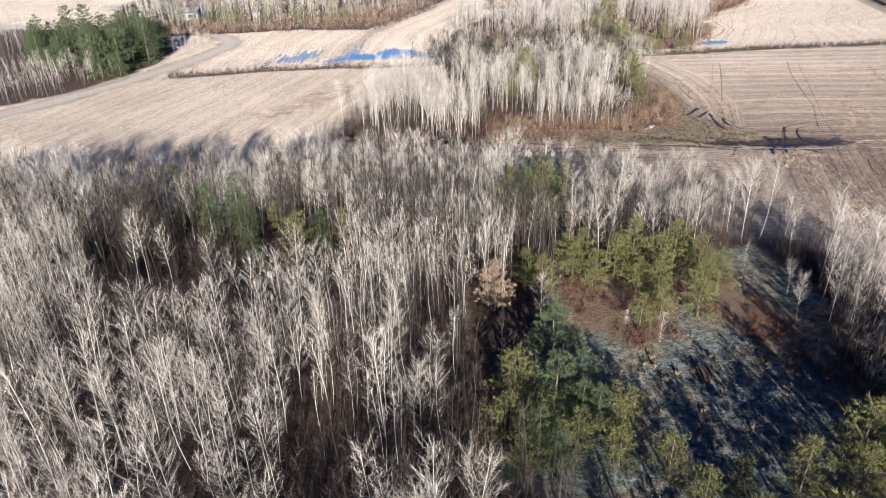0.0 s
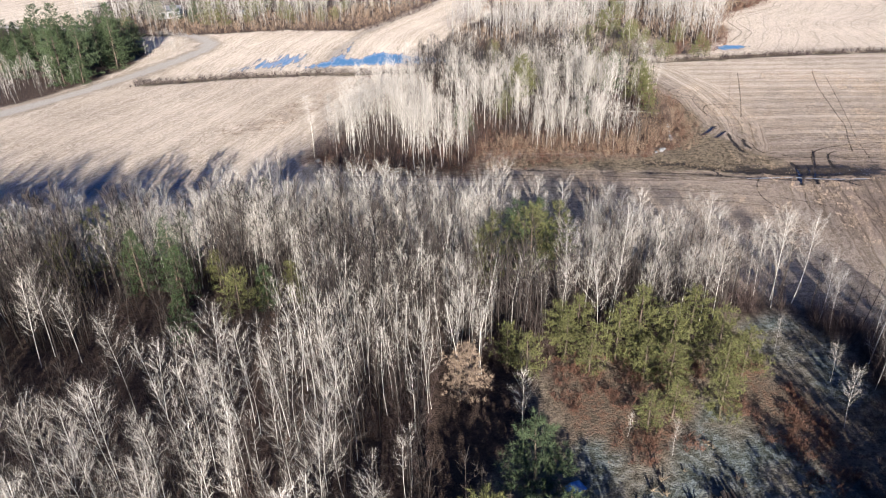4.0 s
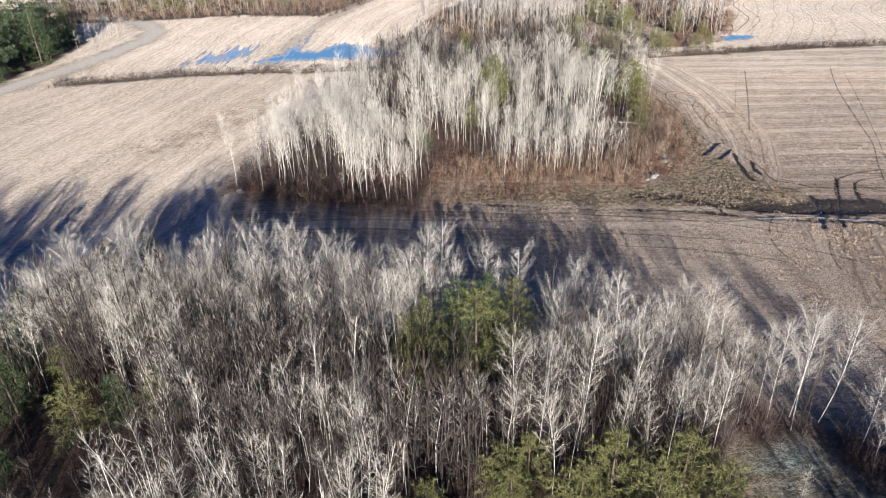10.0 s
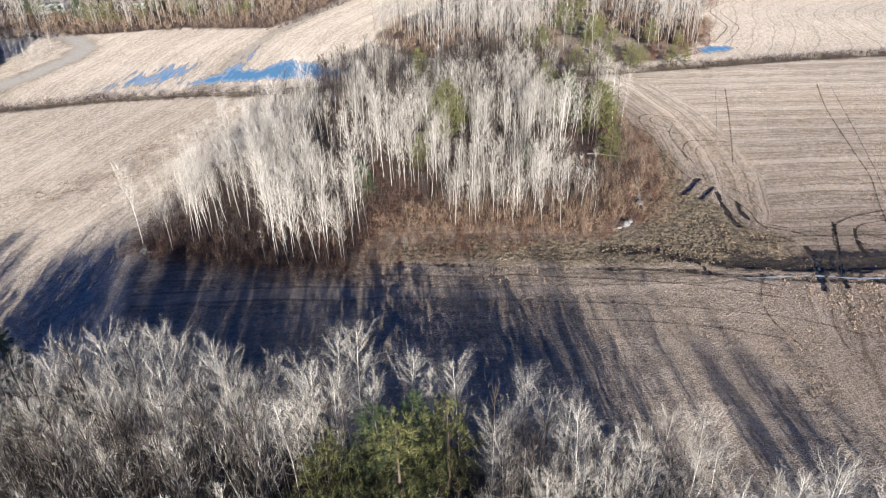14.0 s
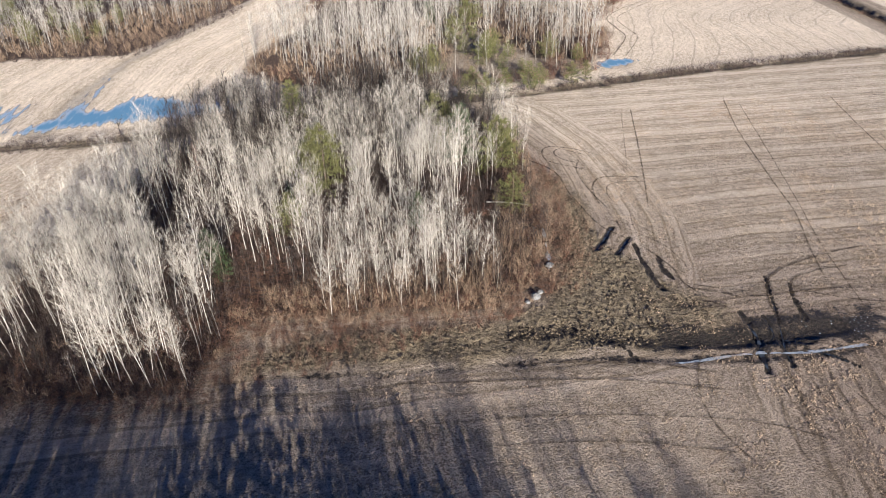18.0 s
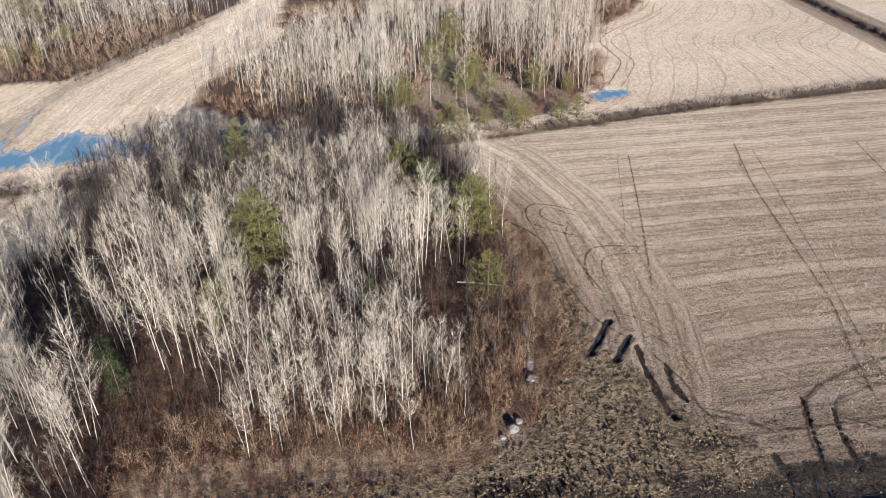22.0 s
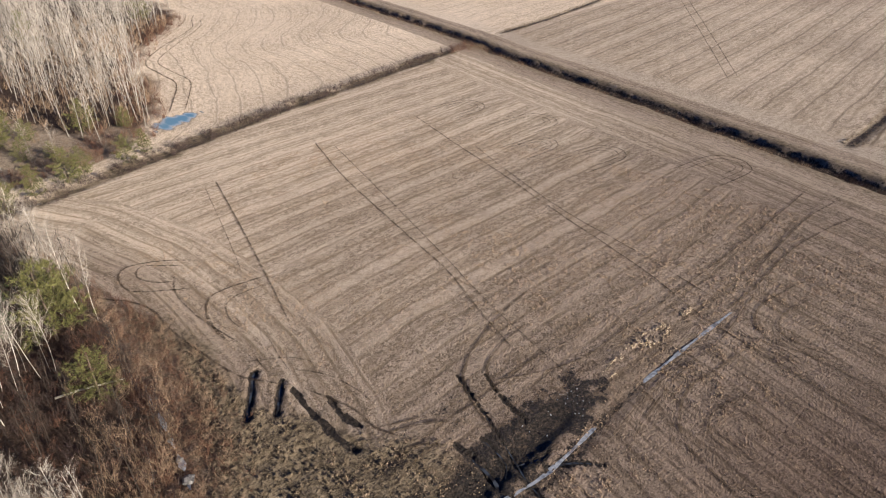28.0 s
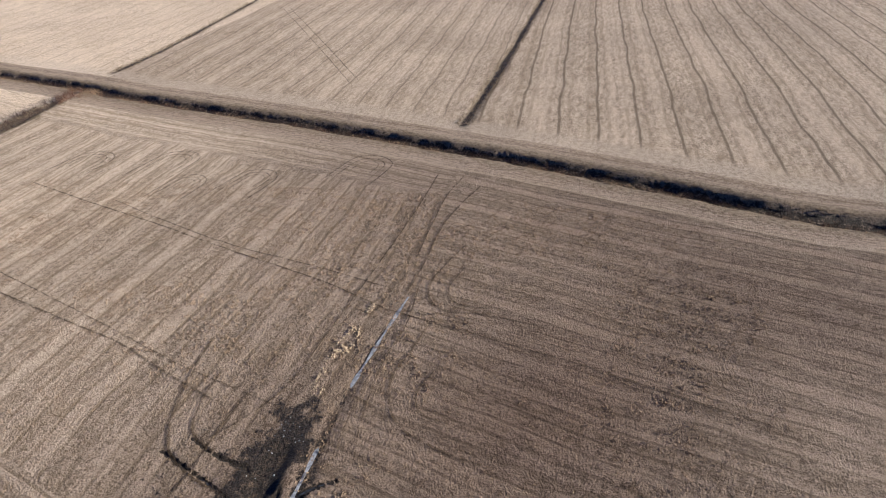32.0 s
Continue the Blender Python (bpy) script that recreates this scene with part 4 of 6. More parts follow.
MARKS = [(0.4, 0.15, [(88, 223), (80, 199), (74, 182), (72, 177)]), (0.3, 0.4, [(85.5, 222), (78, 201), (74.6, 192)]),
         (0.4, 0.1, [(110.3, 224.5), (103.3, 205.8), (97.4, 185.1), (93.9, 172.3), (90.1, 163.2), (86.4, 153.7)]), (0.3, 0.25, [(111.8, 220.6), (104.3, 198.4), (97.3, 177.9), (92.2, 163.9), (89.8, 155.8), (87.3, 147.0)]),
         (0.35, 0.1, [(133, 220), (127.6, 203.7), (122.7, 187.3), (118.2, 174.1), (114.1, 160.8), (111.2, 151.8), (107.1, 142.2), (105.1, 133.4), (103.2, 126.8), (100.6, 116.0), (98.4, 108.6), (95, 97)]),
         (0.3, 0.2, [(129.2, 199.7), (119.3, 173.8), (114.6, 153.4), (111.4, 142.2)]), (0.3, 0.3, [(107.1, 139.2), (107.5, 133.4), (105.5, 126.7), (102, 114)]),
         (0.35, 0.15, [(152, 146), (138.0, 146.1), (124, 146.6), (110.0, 147.4), (100, 148), (90.6, 148.8), (84.4, 151.6), (79.2, 155.2)]),
         (0.4, 0.0, [(52, 219), (58.5, 201.8), (61.2, 197.2), (62.4, 193.1), (62.1, 186.3), (62.5, 180.1), (63.2, 174.5), (64.8, 171.2), (66.4, 168.6)]), (0.4, 0.2, [(69, 200), (66.4, 195.0), (65.7, 189), (66.0, 183.3), (66.6, 177.6)]),
         (0.6, 0.1, [(153, 350), (147.4, 341.4), (141.0, 330.0), (124.1, 315.6), (113.5, 303.2), (111.4, 290.6), (110.2, 280.0), (104.3, 269.5), (98.4, 260.3)]),
         (0.5, 0.2, [(150, 341), (144.0, 330.0), (127.1, 314), (116.5, 302.2), (114.4, 290), (113.4, 279.0), (107.3, 268), (101.4, 259)]),
         (0.5, 0.3, [(286, 241), (235, 206), (198, 181)]), (0.5, 0.3, [(289, 240), (238, 205), (201, 180)]),
         (0.5, 0.1, [(40, 146), (46, 145.6), (57, 143.4), (65, 140)]), (0.4, 0.2, [(27, 145.6), (37, 144.2), (52, 141.6), (66, 137)]),
         (0.4, 0.3, [(30, 139), (48, 137), (64, 133), (72, 128)]), (0.4, 0.3, [(35, 135), (50, 133), (62, 129)]),
         (0.4, 0.0, [(66.3, 154.2), (70.0, 152.6), (72.4, 149.7)]), (0.5, 0.0, [(66.9, 157.2), (71.4, 154.8), (74.1, 152.8), (75.9, 149.7)]), (0.4, 0.1, [(66.9, 158.4), (70.4, 156.4), (74.8, 154.2)]),
         # turns of the machine at the headlands
         (0.4, 0.1, [(73, 199), (68.9, 203.5), (64.6, 205.5), (62.6, 203.5), (62.5, 199.3), (65.8, 195.9), (70, 193)]), (0.4, 0.15, [(72, 198), (68.5, 202.0), (66.2, 204.2), (64.5, 202.0), (66.1, 198.3), (70, 196)]),
         (0.3, 0.3, [(71, 199), (68.4, 201.4), (67.2, 200.4), (68.6, 198.2)]),
         (0.45, 0.0, [(78, 189), (73.4, 190.2), (69.3, 190.6), (66.8, 187.7), (65.8, 183.4), (65.6, 178.7)]), (0.35, 0.2, [(77, 187), (72.5, 188.2), (69.6, 187.6), (68.2, 184.6), (68.0, 180)]),
         (0.3, 0.3, [(76, 185.2), (73, 185.8), (71, 184.6), (70.4, 182)]),
         (0.4, 0.2, [(67.1, 178.8), (65.9, 173.8), (66.1, 169.9)]), (0.4, 0.1, [(66.4, 168.8), (67.6, 165.2), (68.6, 161), (68.4, 157.6), (70, 153)]), (0.3, 0.3, [(70, 180), (68.2, 174), (67.2, 169)]),
         (0.3, 0.3, [(63, 178), (65.6, 175.4), (69, 172.6), (71, 168)]), (0.3, 0.2, [(67, 171.6), (69.4, 168.6), (70.6, 164), (70.4, 159)]),
         (0.45, 0.0, [(99, 161.6), (92.2, 160.7), (86.2, 159.3), (81.9, 157.7), (78.9, 155.4), (77.0, 151.6), (75.6, 147)]), (0.4, 0.1, [(94, 157.4), (87.5, 156.9), (83.3, 155.8), (81.2, 153.6), (79.8, 149.6)]),
         (0.4, 0.0, [(126.3, 135.5), (118.6, 137.6), (113.6, 138.4), (109.8, 137.2), (108.0, 134.2), (108.3, 130.1), (107, 122)]), (0.35, 0.1, [(121, 134), (116.5, 135.2), (113.3, 135.7), (110.5, 134.6), (109.6, 132.2), (110, 127)]),
         (0.25, 0.25, [(119, 132.4), (115.4, 133.4), (112.6, 132.8), (112.2, 130.4)]),
         (0.4, 0.0, [(106, 136.2), (99.6, 137.0), (94.8, 137.8), (90.4, 136.7), (87.3, 134.4), (85.4, 130), (84, 124)]), (0.35, 0.15, [(100, 132.4), (96.0, 133.6), (93.2, 134.4), (91.1, 134.0), (89.6, 132.6), (88.6, 128)]),
         (0.25, 0.3, [(98, 131), (95, 132), (92.6, 132.2), (91.8, 130.4)]),
         (0.45, 0.1, [(146, 137.4), (131.8, 140.5), (117.5, 140.6), (108, 141.2)]), (0.4, 0.2, [(150, 141), (140, 142.5), (130, 142.4), (118, 142)]),
         (0.3, 0.25, [(118, 140), (112, 139.6), (104, 139.0), (96, 139.6), (86, 138.6), (80, 137)]), (0.3, 0.3, [(104, 137.8), (100, 139.4), (94, 140.4), (86, 140.2), (80, 139.6)]),
         (0.35, 0.2, [(72, 153.6), (78, 152.6), (85, 152.8), (96, 151)]), (0.35, 0.25, [(52, 150), (60, 149.6), (67, 151.4), (74, 151.8)]),
         (0.35, 0.2, [(66, 146), (62, 141), (60, 134), (62, 126)]), (0.35, 0.25, [(70, 138), (67, 132), (66, 124)]), (0.3, 0.25, [(76, 138), (77, 131), (75.4, 122)])]
# nested turns along the drainage ditch: middle, way out, half width, length
for (cx, cy), way, half, run in [((141, 178.5), -10, 4.0, 14), ((146, 198), -8, 4.5, 14), ((143, 215), -8, 4.5, 12), ((150, 160), -12, 4.5, 12), ((137, 190), -8, 3.5, 12)]:
    for k, faint in ((1.0, 0.15), (0.7, 0.25), (0.45, 0.35)):
        run *= 0.8
        line = [(-run, half * k), (-run * 0.4, half * k)] + [(half * k * math.cos(a) * 1.1, half * k * math.sin(a)) for a in (1.2, 0.6, 0.0, -0.6, -1.2)] + [(-run * 0.4, -half * k), (-run * 0.9, -half * k)]
        c, q = math.cos(radians(way)), math.sin(radians(way))
        MARKS.append((0.35, faint, [(cx + x * c - y * q, cy + x * q + y * c) for x, y in line]))
for width, gaps, line in MARKS:
    wheel_mark(line, width, RNG, gaps)

# ---------------------------------------------------------------- woods
HI = [aspen(RNG, h, 36, 30, 6, 6) for h in (12.5, 13.2, 14, 14.6, 15.2, 12.0)]
MID = [aspen(RNG, h, 30, 22, 4, 4, 1.15, fine=False) for h in (11.5, 12.5, 13.0, 13.6, 14.4, 15.0, 12.2, 13.3)]
POLE = [aspen(RNG, h, 17, 13, 3, 4, 1.1, 0.48, 0.62, fine=False) for h in (10.5, 11.5, 12.2, 12.8, 11.0, 13.2)]
LOW = [aspen(RNG, h, 15, 9, 3, 2, 2.2, 0.38, fine=False) for h in (11.5, 12.4, 13.0, 13.8, 14.4, 12.0)]
BACK = [aspen(RNG, h, 12, 5, 3, 2, 2.2, fine=False) for h in (12.0, 13.5, 15.0)]
BRUSH = [[(shrub(RNG, h, 7, 3, 1.3), 0)] for h in (2.0, 2.6, 3.2, 1.6)]
RED = [[(shrub(RNG, h, 9, 2, 1.2, 0.45), 0)] for h in (1.0, 1.4, 1.8, 2.2)]
SAPLING_PALE = [[(shrub(RNG, h, 9, 6, 1.5, 0.3), 0)] for h in (3.5, 4.5, 5.5)]
as_kinds = lambda kinds: [[(s, 0), (c, 1), (t, 2)] for s, c, t in kinds]

hi_meshes = []
for s, c, t in HI:
    both = joined([c, t])
    hi_meshes.append((mesh_of("trunk", *s, [M_BARK]), mesh_of("crown", *both, [M_TWIG, M_FINE], np.repeat([0, 1], [len(c[1]), len(t[1])]))))


def standing_aspen(x, y, scale, k, label, group):
    ob = thing("aspen_tree", label, "tree", group)
    ob.matrix_world = pose(x, y, -0.05, 0, 0, RNG.uniform(0, 360)) @ Matrix.Diagonal((scale, scale, scale, 1))
    part("trunk", hi_meshes[k][0], ob)
    part("crown", hi_meshes[k][1], ob, "bare grey-beige twigs")


LARCH_ROOM = [(2.0, 62), (11, 62), (11.5, 83), (2.0, 83)]


def not_clear(x, y):
    """Outside the clearing and not right before a conifer."""
    ok = ~inside(CLEARING, x, y) & ~(inside(LARCH_ROOM, x, y) & (vnoise(x, y, 2.0, 61) > 0.2))
    for kind, cx, cy, h in NEAR_CONIFERS:
        wide, deep = (0.27, 0.9) if cx > 0 and cy > 100 else (0.2, 0.45)
        ok &= ~((np.abs(x - cx) < wide * h) & (y - cy < 1.5) & (y - cy > -deep * h))
    for kind, cx, cy, h in MID_CONIFERS:
        ok &= ~((np.abs(x - cx + 0.15 * (y - cy)) < 0.24 * h) & (y - cy < 1.5) & (y - cy > -0.95 * h))
    return ok


WOOD_VIEW = [p for p in WOOD_NEAR if p[0] > -85 and p[1] > 40] + [(82, 30), (60, 18), (-60, 18), (-85, 60)]
ax, ay = spread_in(WOOD_VIEW, 0.40, RNG, 2.05, lambda x, y: not_clear(x, y) & ((x < 18) | (x > 64) | (y > 46) & (x < 44) | (y > 62) | (vnoise(x, y, 4, 25) > 0.8)))
dens = vnoise(ax, ay, 9, 11)
core = inside([(-22, 112), (-18, 70), (-8, 55), (4, 55), (12, 88), (14, 108)], ax, ay)
GAP = [(-56, 92), (-46, 107), (-36, 109), (-26, 105), (-14, 92), (-18, 78), (-30, 68), (-48, 72)]
keep = ((dens > np.where(ax < -14, 0.3, np.where(ay > 90, 0.2, 0.42))) | core) & ~(inside(GAP, ax, ay) & (vnoise(ax, ay, 7, 31) < 0.78))
ax, ay, core = ax[keep], ay[keep], core[keep]
front = (depth_in(WOOD_NEAR, ax, ay) < 14) & (ax > -50)
chosen = np.zeros(len(ax), bool)
chosen[np.flatnonzero(front & ~core)[:170]] = True
for x, y in zip(ax[chosen], ay[chosen]):
    standing_aspen(x, y, RNG.uniform(0.68, 0.98), int(RNG.integers(0, len(HI))), "slender bare aspen with pale bark at the wood's sunny edge", "aspens at the near wood's edge")
rest = ~chosen
big = rest & ~(core & (RNG.random(len(ax)) < 0.6))
planted("aspen_wood", "dense stand of bare pale aspens over dark brown brush", "woodland", as_kinds(MID), ax[big], ay[big], RNG.uniform(0.7, 1.04, big.sum()) * np.where((ax < -22) & (ay > 85), 1.12, 1.0)[big], RNG, [M_BARK, M_TWIG, M_FINE], -0.05)
px, py = spread_in([(-30, 112), (-22, 66), (-10, 50), (6, 52), (13, 88), (16, 108), (0, 113)], 0.22, RNG, 1.2, lambda x, y: not_clear(x, y) & ~inside(GAP, x, y) & ((y > 78) | (vnoise(x, y, 3, 37) > 0.52)))
planted("aspen_wood", "thicket of thin straight aspen poles standing close together", "woodland", as_kinds(POLE), px, py, RNG.uniform(0.75, 1.1, len(px)), RNG, [M_BARK, M_TWIG, M_FINE], -0.05)

ex, ey = spread_in([(-90, 104), (-41, 111), (-20, 116), (20, 112), (40, 103), (54, 94), (58, 86), (50, 96), (36, 97), (14, 94), (-12, 94), (-30, 104), (-90, 92)], 0.12, RNG, 1.4, lambda x, y: not_clear(x, y) & ((x > -14) | (y > 108)))
planted("aspen_wood", "close thin aspen poles along the wood's northern edge", "woodland", as_kinds(POLE), ex, ey, RNG.uniform(0.65, 1.05, len(ex)), RNG, [M_BARK, M_TWIG, M_FINE], -0.05)
mx, my = spread_in(WOOD_MID, 0.40, RNG, 1.25, lambda x, y: not_clear(x, y) & (vnoise(x, y, 6.0, 12) > np.where((x > 20) & (y < 176), 0.36, np.where((x < 9) & (y < 172), 0.36, np.where((x < 24) & (y < 205), 0.4, 0.5)))) & ~inside([(9, 152), (14, 156), (21, 158), (20, 168), (12, 170), (8, 162)], x, y) & ~inside([(40, 174), (44.5, 168), (45.5, 160), (60, 156), (60, 192), (44, 188)], x, y))
front = np.flatnonzero((my < 172) | (mx > 44))
chosen = np.zeros(len(mx), bool)
chosen[front[:130]] = True
for x, y in zip(mx[chosen], my[chosen]):
    standing_aspen(x, y, RNG.uniform(0.5, 0.72) if x > 21 and y < 185 else RNG.uniform(0.66, 0.95), int(RNG.integers(0, len(HI))), "slender bare aspen with pale bark in the field copse", "aspens of the copse")
planted("aspen_copse", "copse of bare pale aspens standing between the fields", "woodland", as_kinds(MID), mx[~chosen], my[~chosen], RNG.uniform(0.66, 0.94, (~chosen).sum()) * np.where((mx > 21) & (my < 185), 0.72, 1.0)[~chosen], RNG, [M_BARK, M_TWIG, M_FINE], -0.05)

qx, qy = spread_in(WOOD_MID, 0.05, RNG, 1.0, lambda x, y: not_clear(x, y) & ~inside([(40, 174), (44.5, 168), (45.5, 160), (60, 156), (60, 192), (44, 188)], x, y))
planted("aspen_copse", "thin young aspen poles filling the copse", "woodland", as_kinds(POLE), qx, qy, RNG.uniform(0.45, 0.85, len(qx)), RNG, [M_BARK, M_TWIG, M_FINE], -0.05)
gx, gy = spread_in(GLADE, 0.3, RNG)
planted("dry_shoots", "tan shoots and grass in the far wood's glade", "brush", RED, gx, gy, RNG.uniform(0.4, 1.1, len(gx)), RNG, [M_TAN])
fx, fy = spread_in([p for p in WOOD_FAR if p[1] < 430] + [(150, 440), (30, 440)], 0.19, RNG, 1.4, lambda x, y: (vnoise(x, y, 9, 13) > 0.34) & (~inside(GLADE, x, y) | (vnoise(x, y, 3, 14) > 0.74)))
planted("aspen_wood", "far wood of bare grey aspens beyond the hedge", "woodland", as_kinds(LOW), fx, fy, RNG.uniform(0.7, 1.05, len(fx)), RNG, [M_FARBARK, M_TWIG, M_FINE])
wx, wy = spread_in([(-135, 288), (-95, 293), (-62, 299), (-33, 296), (-26, 308), (-17, 332), (-6, 360), (6, 392), (10, 430), (-150, 430), (-170, 350)], 0.09, RNG, 1.6, lambda x, y: (vnoise(x, y, 12, 14) > 0.36) & (np.hypot(x + 118, y - 334) > 6))
planted("aspen_wood", "distant grey wood of bare trees beside the farm track", "woodland", as_kinds(LOW), wx, wy, RNG.uniform(0.6, 1.0, len(wx)), RNG, [M_FARBARK, M_TWIG, M_FINE])
bx, by = spread_in(WOOD_NEAR, 0.22, RNG, 1.4, lambda x, y: ~inside(WOOD_VIEW, x, y) & (x > -140) & ((x < 42) | (vnoise(x, y, 4, 21) > 0.42)) & (y > -30) & ~inside([(0, 46), (14, 31), (60, 31), (64, 50), (48, 60)], x, y) & ((x > -30) | (vnoise(x, y, 3, 4) > 0.6)) & ((x < 14) | (x > 70) | (vnoise(x, y, 5, 24) > 0.8)))
planted("aspen_wood", "bare wood running on behind the clearing", "woodland", as_kinds(BACK), bx, by, RNG.uniform(0.8, 1.0, len(bx)), RNG, [M_FARBARK, M_TWIG, M_FINE])
lx, ly = spread_in([(-150, 222), (-160, 270), (-165, 300), (-200, 310), (-210, 225)], 0.06, RNG, 1.8)
planted("aspen_wood", "grey bare trees on the rise beyond the gravel road", "woodland", as_kinds(BACK), lx, ly, RNG.uniform(0.5, 0.8, len(lx)), RNG, [M_FARBARK, M_TWIG, M_FINE])
lx, ly = spread_in([(-128, 186), (-112, 203), (-104, 220), (-112, 232), (-160, 225), (-170, 190)], 0.14, RNG, 1.2)
planted("aspen_row", "pale bare young trees along the gravel road", "woodland", as_kinds(LOW), lx, ly, RNG.uniform(0.35, 0.62, len(lx)), RNG, [M_FARBARK, M_TWIG, M_FINE])

lx, ly = spread_in([(-99, 252), (-90, 250), (-87, 262), (-91, 276), (-101, 282), (-103, 266)], 0.16, RNG, 1.2)
planted("aspen_row", "clump of pale young birches inside the bend of the road", "woodland", as_kinds(LOW), lx, ly, RNG.uniform(0.3, 0.5, len(lx)), RNG, [M_FARBARK, M_TWIG, M_FINE])
nx2, ny2 = spread_in([(-92, 103), (-41, 111), (-20, 115), (-12, 115), (-12, 108), (-40, 103), (-92, 92)], 0.5, RNG, 1.1, not_clear)
planted("aspen_wood", "tall bare aspens along the wood's north-western edge", "woodland", as_kinds(MID), nx2, ny2, RNG.uniform(0.85, 1.08, len(nx2)), RNG, [M_BARK, M_TWIG, M_FINE], -0.05)

nx3, ny3 = spread_in([(-22, 116), (0, 115), (24, 111.5), (38, 104), (36, 99), (22, 104), (0, 104), (-22, 105)], 0.3, RNG, 1.5, not_clear)
planted("aspen_wood", "tall bare aspens closing the wood towards the field", "woodland", as_kinds(MID), nx3, ny3, RNG.uniform(0.82, 1.02, len(nx3)) * np.where(nx3 > 20, 0.85, 1.0), RNG, [M_BARK, M_TWIG, M_FINE], -0.05)

ux, uy = spread_in([(52, 157), (57, 161), (61, 168), (62.5, 182), (62, 197), (58.5, 197), (58, 180), (55, 168)], 1.6, RNG)
planted("red_shoots", "short rusty shoots along the copse's eastern foot", "brush", RED, ux[::2], uy[::2], RNG.uniform(0.3, 0.7, len(ux[::2])), RNG, [M_RUST])
planted("dry_shoots", "tan shoots along the copse's eastern foot", "brush", RED, ux[1::2], uy[1::2], RNG.uniform(0.4, 0.95, len(ux[1::2])), RNG, [M_TAN])

# added young trees: dark stems stand for the wood's shade and block sun
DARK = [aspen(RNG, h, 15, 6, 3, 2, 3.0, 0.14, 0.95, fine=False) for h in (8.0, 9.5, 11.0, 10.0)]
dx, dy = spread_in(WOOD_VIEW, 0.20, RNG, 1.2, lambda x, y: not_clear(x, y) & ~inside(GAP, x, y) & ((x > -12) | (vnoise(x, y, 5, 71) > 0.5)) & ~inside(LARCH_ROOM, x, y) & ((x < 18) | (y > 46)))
planted("young_wood", "added shade-dark young trees crowding under the aspens", "woodland", as_kinds(DARK), dx, dy, RNG.uniform(0.6, 1.15, len(dx)), RNG, [M_SHADE, M_SHADE, M_SHADE])
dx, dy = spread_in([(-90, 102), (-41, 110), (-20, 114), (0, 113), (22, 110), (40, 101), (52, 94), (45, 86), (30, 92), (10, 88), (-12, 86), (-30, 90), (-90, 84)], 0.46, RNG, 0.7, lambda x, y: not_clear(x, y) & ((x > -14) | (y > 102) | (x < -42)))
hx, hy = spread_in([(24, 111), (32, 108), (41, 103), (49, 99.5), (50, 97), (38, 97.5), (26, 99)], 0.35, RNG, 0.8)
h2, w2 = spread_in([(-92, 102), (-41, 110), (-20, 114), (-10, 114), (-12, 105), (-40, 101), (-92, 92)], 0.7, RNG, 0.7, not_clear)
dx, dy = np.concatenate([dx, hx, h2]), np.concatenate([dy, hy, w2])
planted("young_wood", "added shade-dark young trees inside the wood's northern edge", "woodland", as_kinds(DARK), dx, dy, RNG.uniform(0.8, 1.35, len(dx)) * np.where(dx > 24, 0.9, 1.12), RNG, [M_SHADE, M_SHADE, M_SHADE])
# unseen trees added south of the clearing to shade its lawn
dx, dy = spread_in([(-60, 20), (-60, -8), (80, -8), (84, 26), (74, 50), (64, 40), (58, 28), (10, 28), (-10, 30)], 0.05, RNG, 1.8)
planted("young_wood", "unseen young trees added south of the clearing for shade", "woodland", as_kinds(DARK), dx, dy, RNG.uniform(0.8, 1.15, len(dx)), RNG, [M_SHADE, M_SHADE, M_SHADE])

# added belt that shades the wood floor north of it
dx, dy = spread_in([(-90, 82), (-60, 78), (-30, 74), (-12, 72), (-10, 56), (-40, 58), (-90, 62)], 0.10, RNG, 1.0)
planted("young_wood", "added shade-dark young trees in the near wood's west", "woodland", as_kinds(DARK), dx, dy, RNG.uniform(0.8, 1.25, len(dx)), RNG, [M_SHADE, M_SHADE, M_SHADE])

# dark-coloured trees added so the hollow looks shaded
dx, dy = spread_in(GAP, 0.13, RNG, 1.2, not_clear)
planted("young_wood", "added shade-dark young trees in the near wood's hollow", "woodland", as_kinds(DARK), dx, dy, RNG.uniform(0.5, 0.9, len(dx)), RNG, [M_SHADE, M_SHADE, M_SHADE])

# brush under and round the woods
ux, uy = spread_in(WOOD_VIEW, 0.2, RNG, 0.0, not_clear)
planted("underbrush", "dark brown leafless brush on the wood floor", "brush", BRUSH, ux, uy, RNG.uniform(0.6, 1.3, len(ux)) * np.where(ux < -14, 0.5, 1.0), RNG, [M_BRUSH])
ux, uy = spread_in([(-26, 157), (-17, 151), (-2, 148.6), (8, 147.6), (10, 155), (8, 158), (-4, 155), (-16, 157), (-22, 164), (-16, 190), (-4, 214), (-10, 214), (-20, 190), (-26, 170)], 0.9, RNG)
planted("underbrush", "dense dark brown brush along the copse's edge", "brush", BRUSH, ux, uy, RNG.uniform(0.5, 1.15, len(ux)), RNG, [M_BRUSH])
ux, uy = spread_in([(4, 150), (26, 158), (48, 160), (56, 180), (52, 200), (20, 190), (-4, 176), (0, 160)], 0.7, RNG)
planted("red_shoots", "red-brown brush among the copse's young aspens", "brush", RED, ux, uy, RNG.uniform(0.4, 0.95, len(ux)), RNG, [M_RUST])
wx2, wy2 = spread_in([(10, 158), (26, 157), (44, 155.5), (52, 163), (58, 180), (58, 200), (50, 190), (46, 170), (30, 166), (14, 166)], 0.6, RNG, 0.0, not_clear)
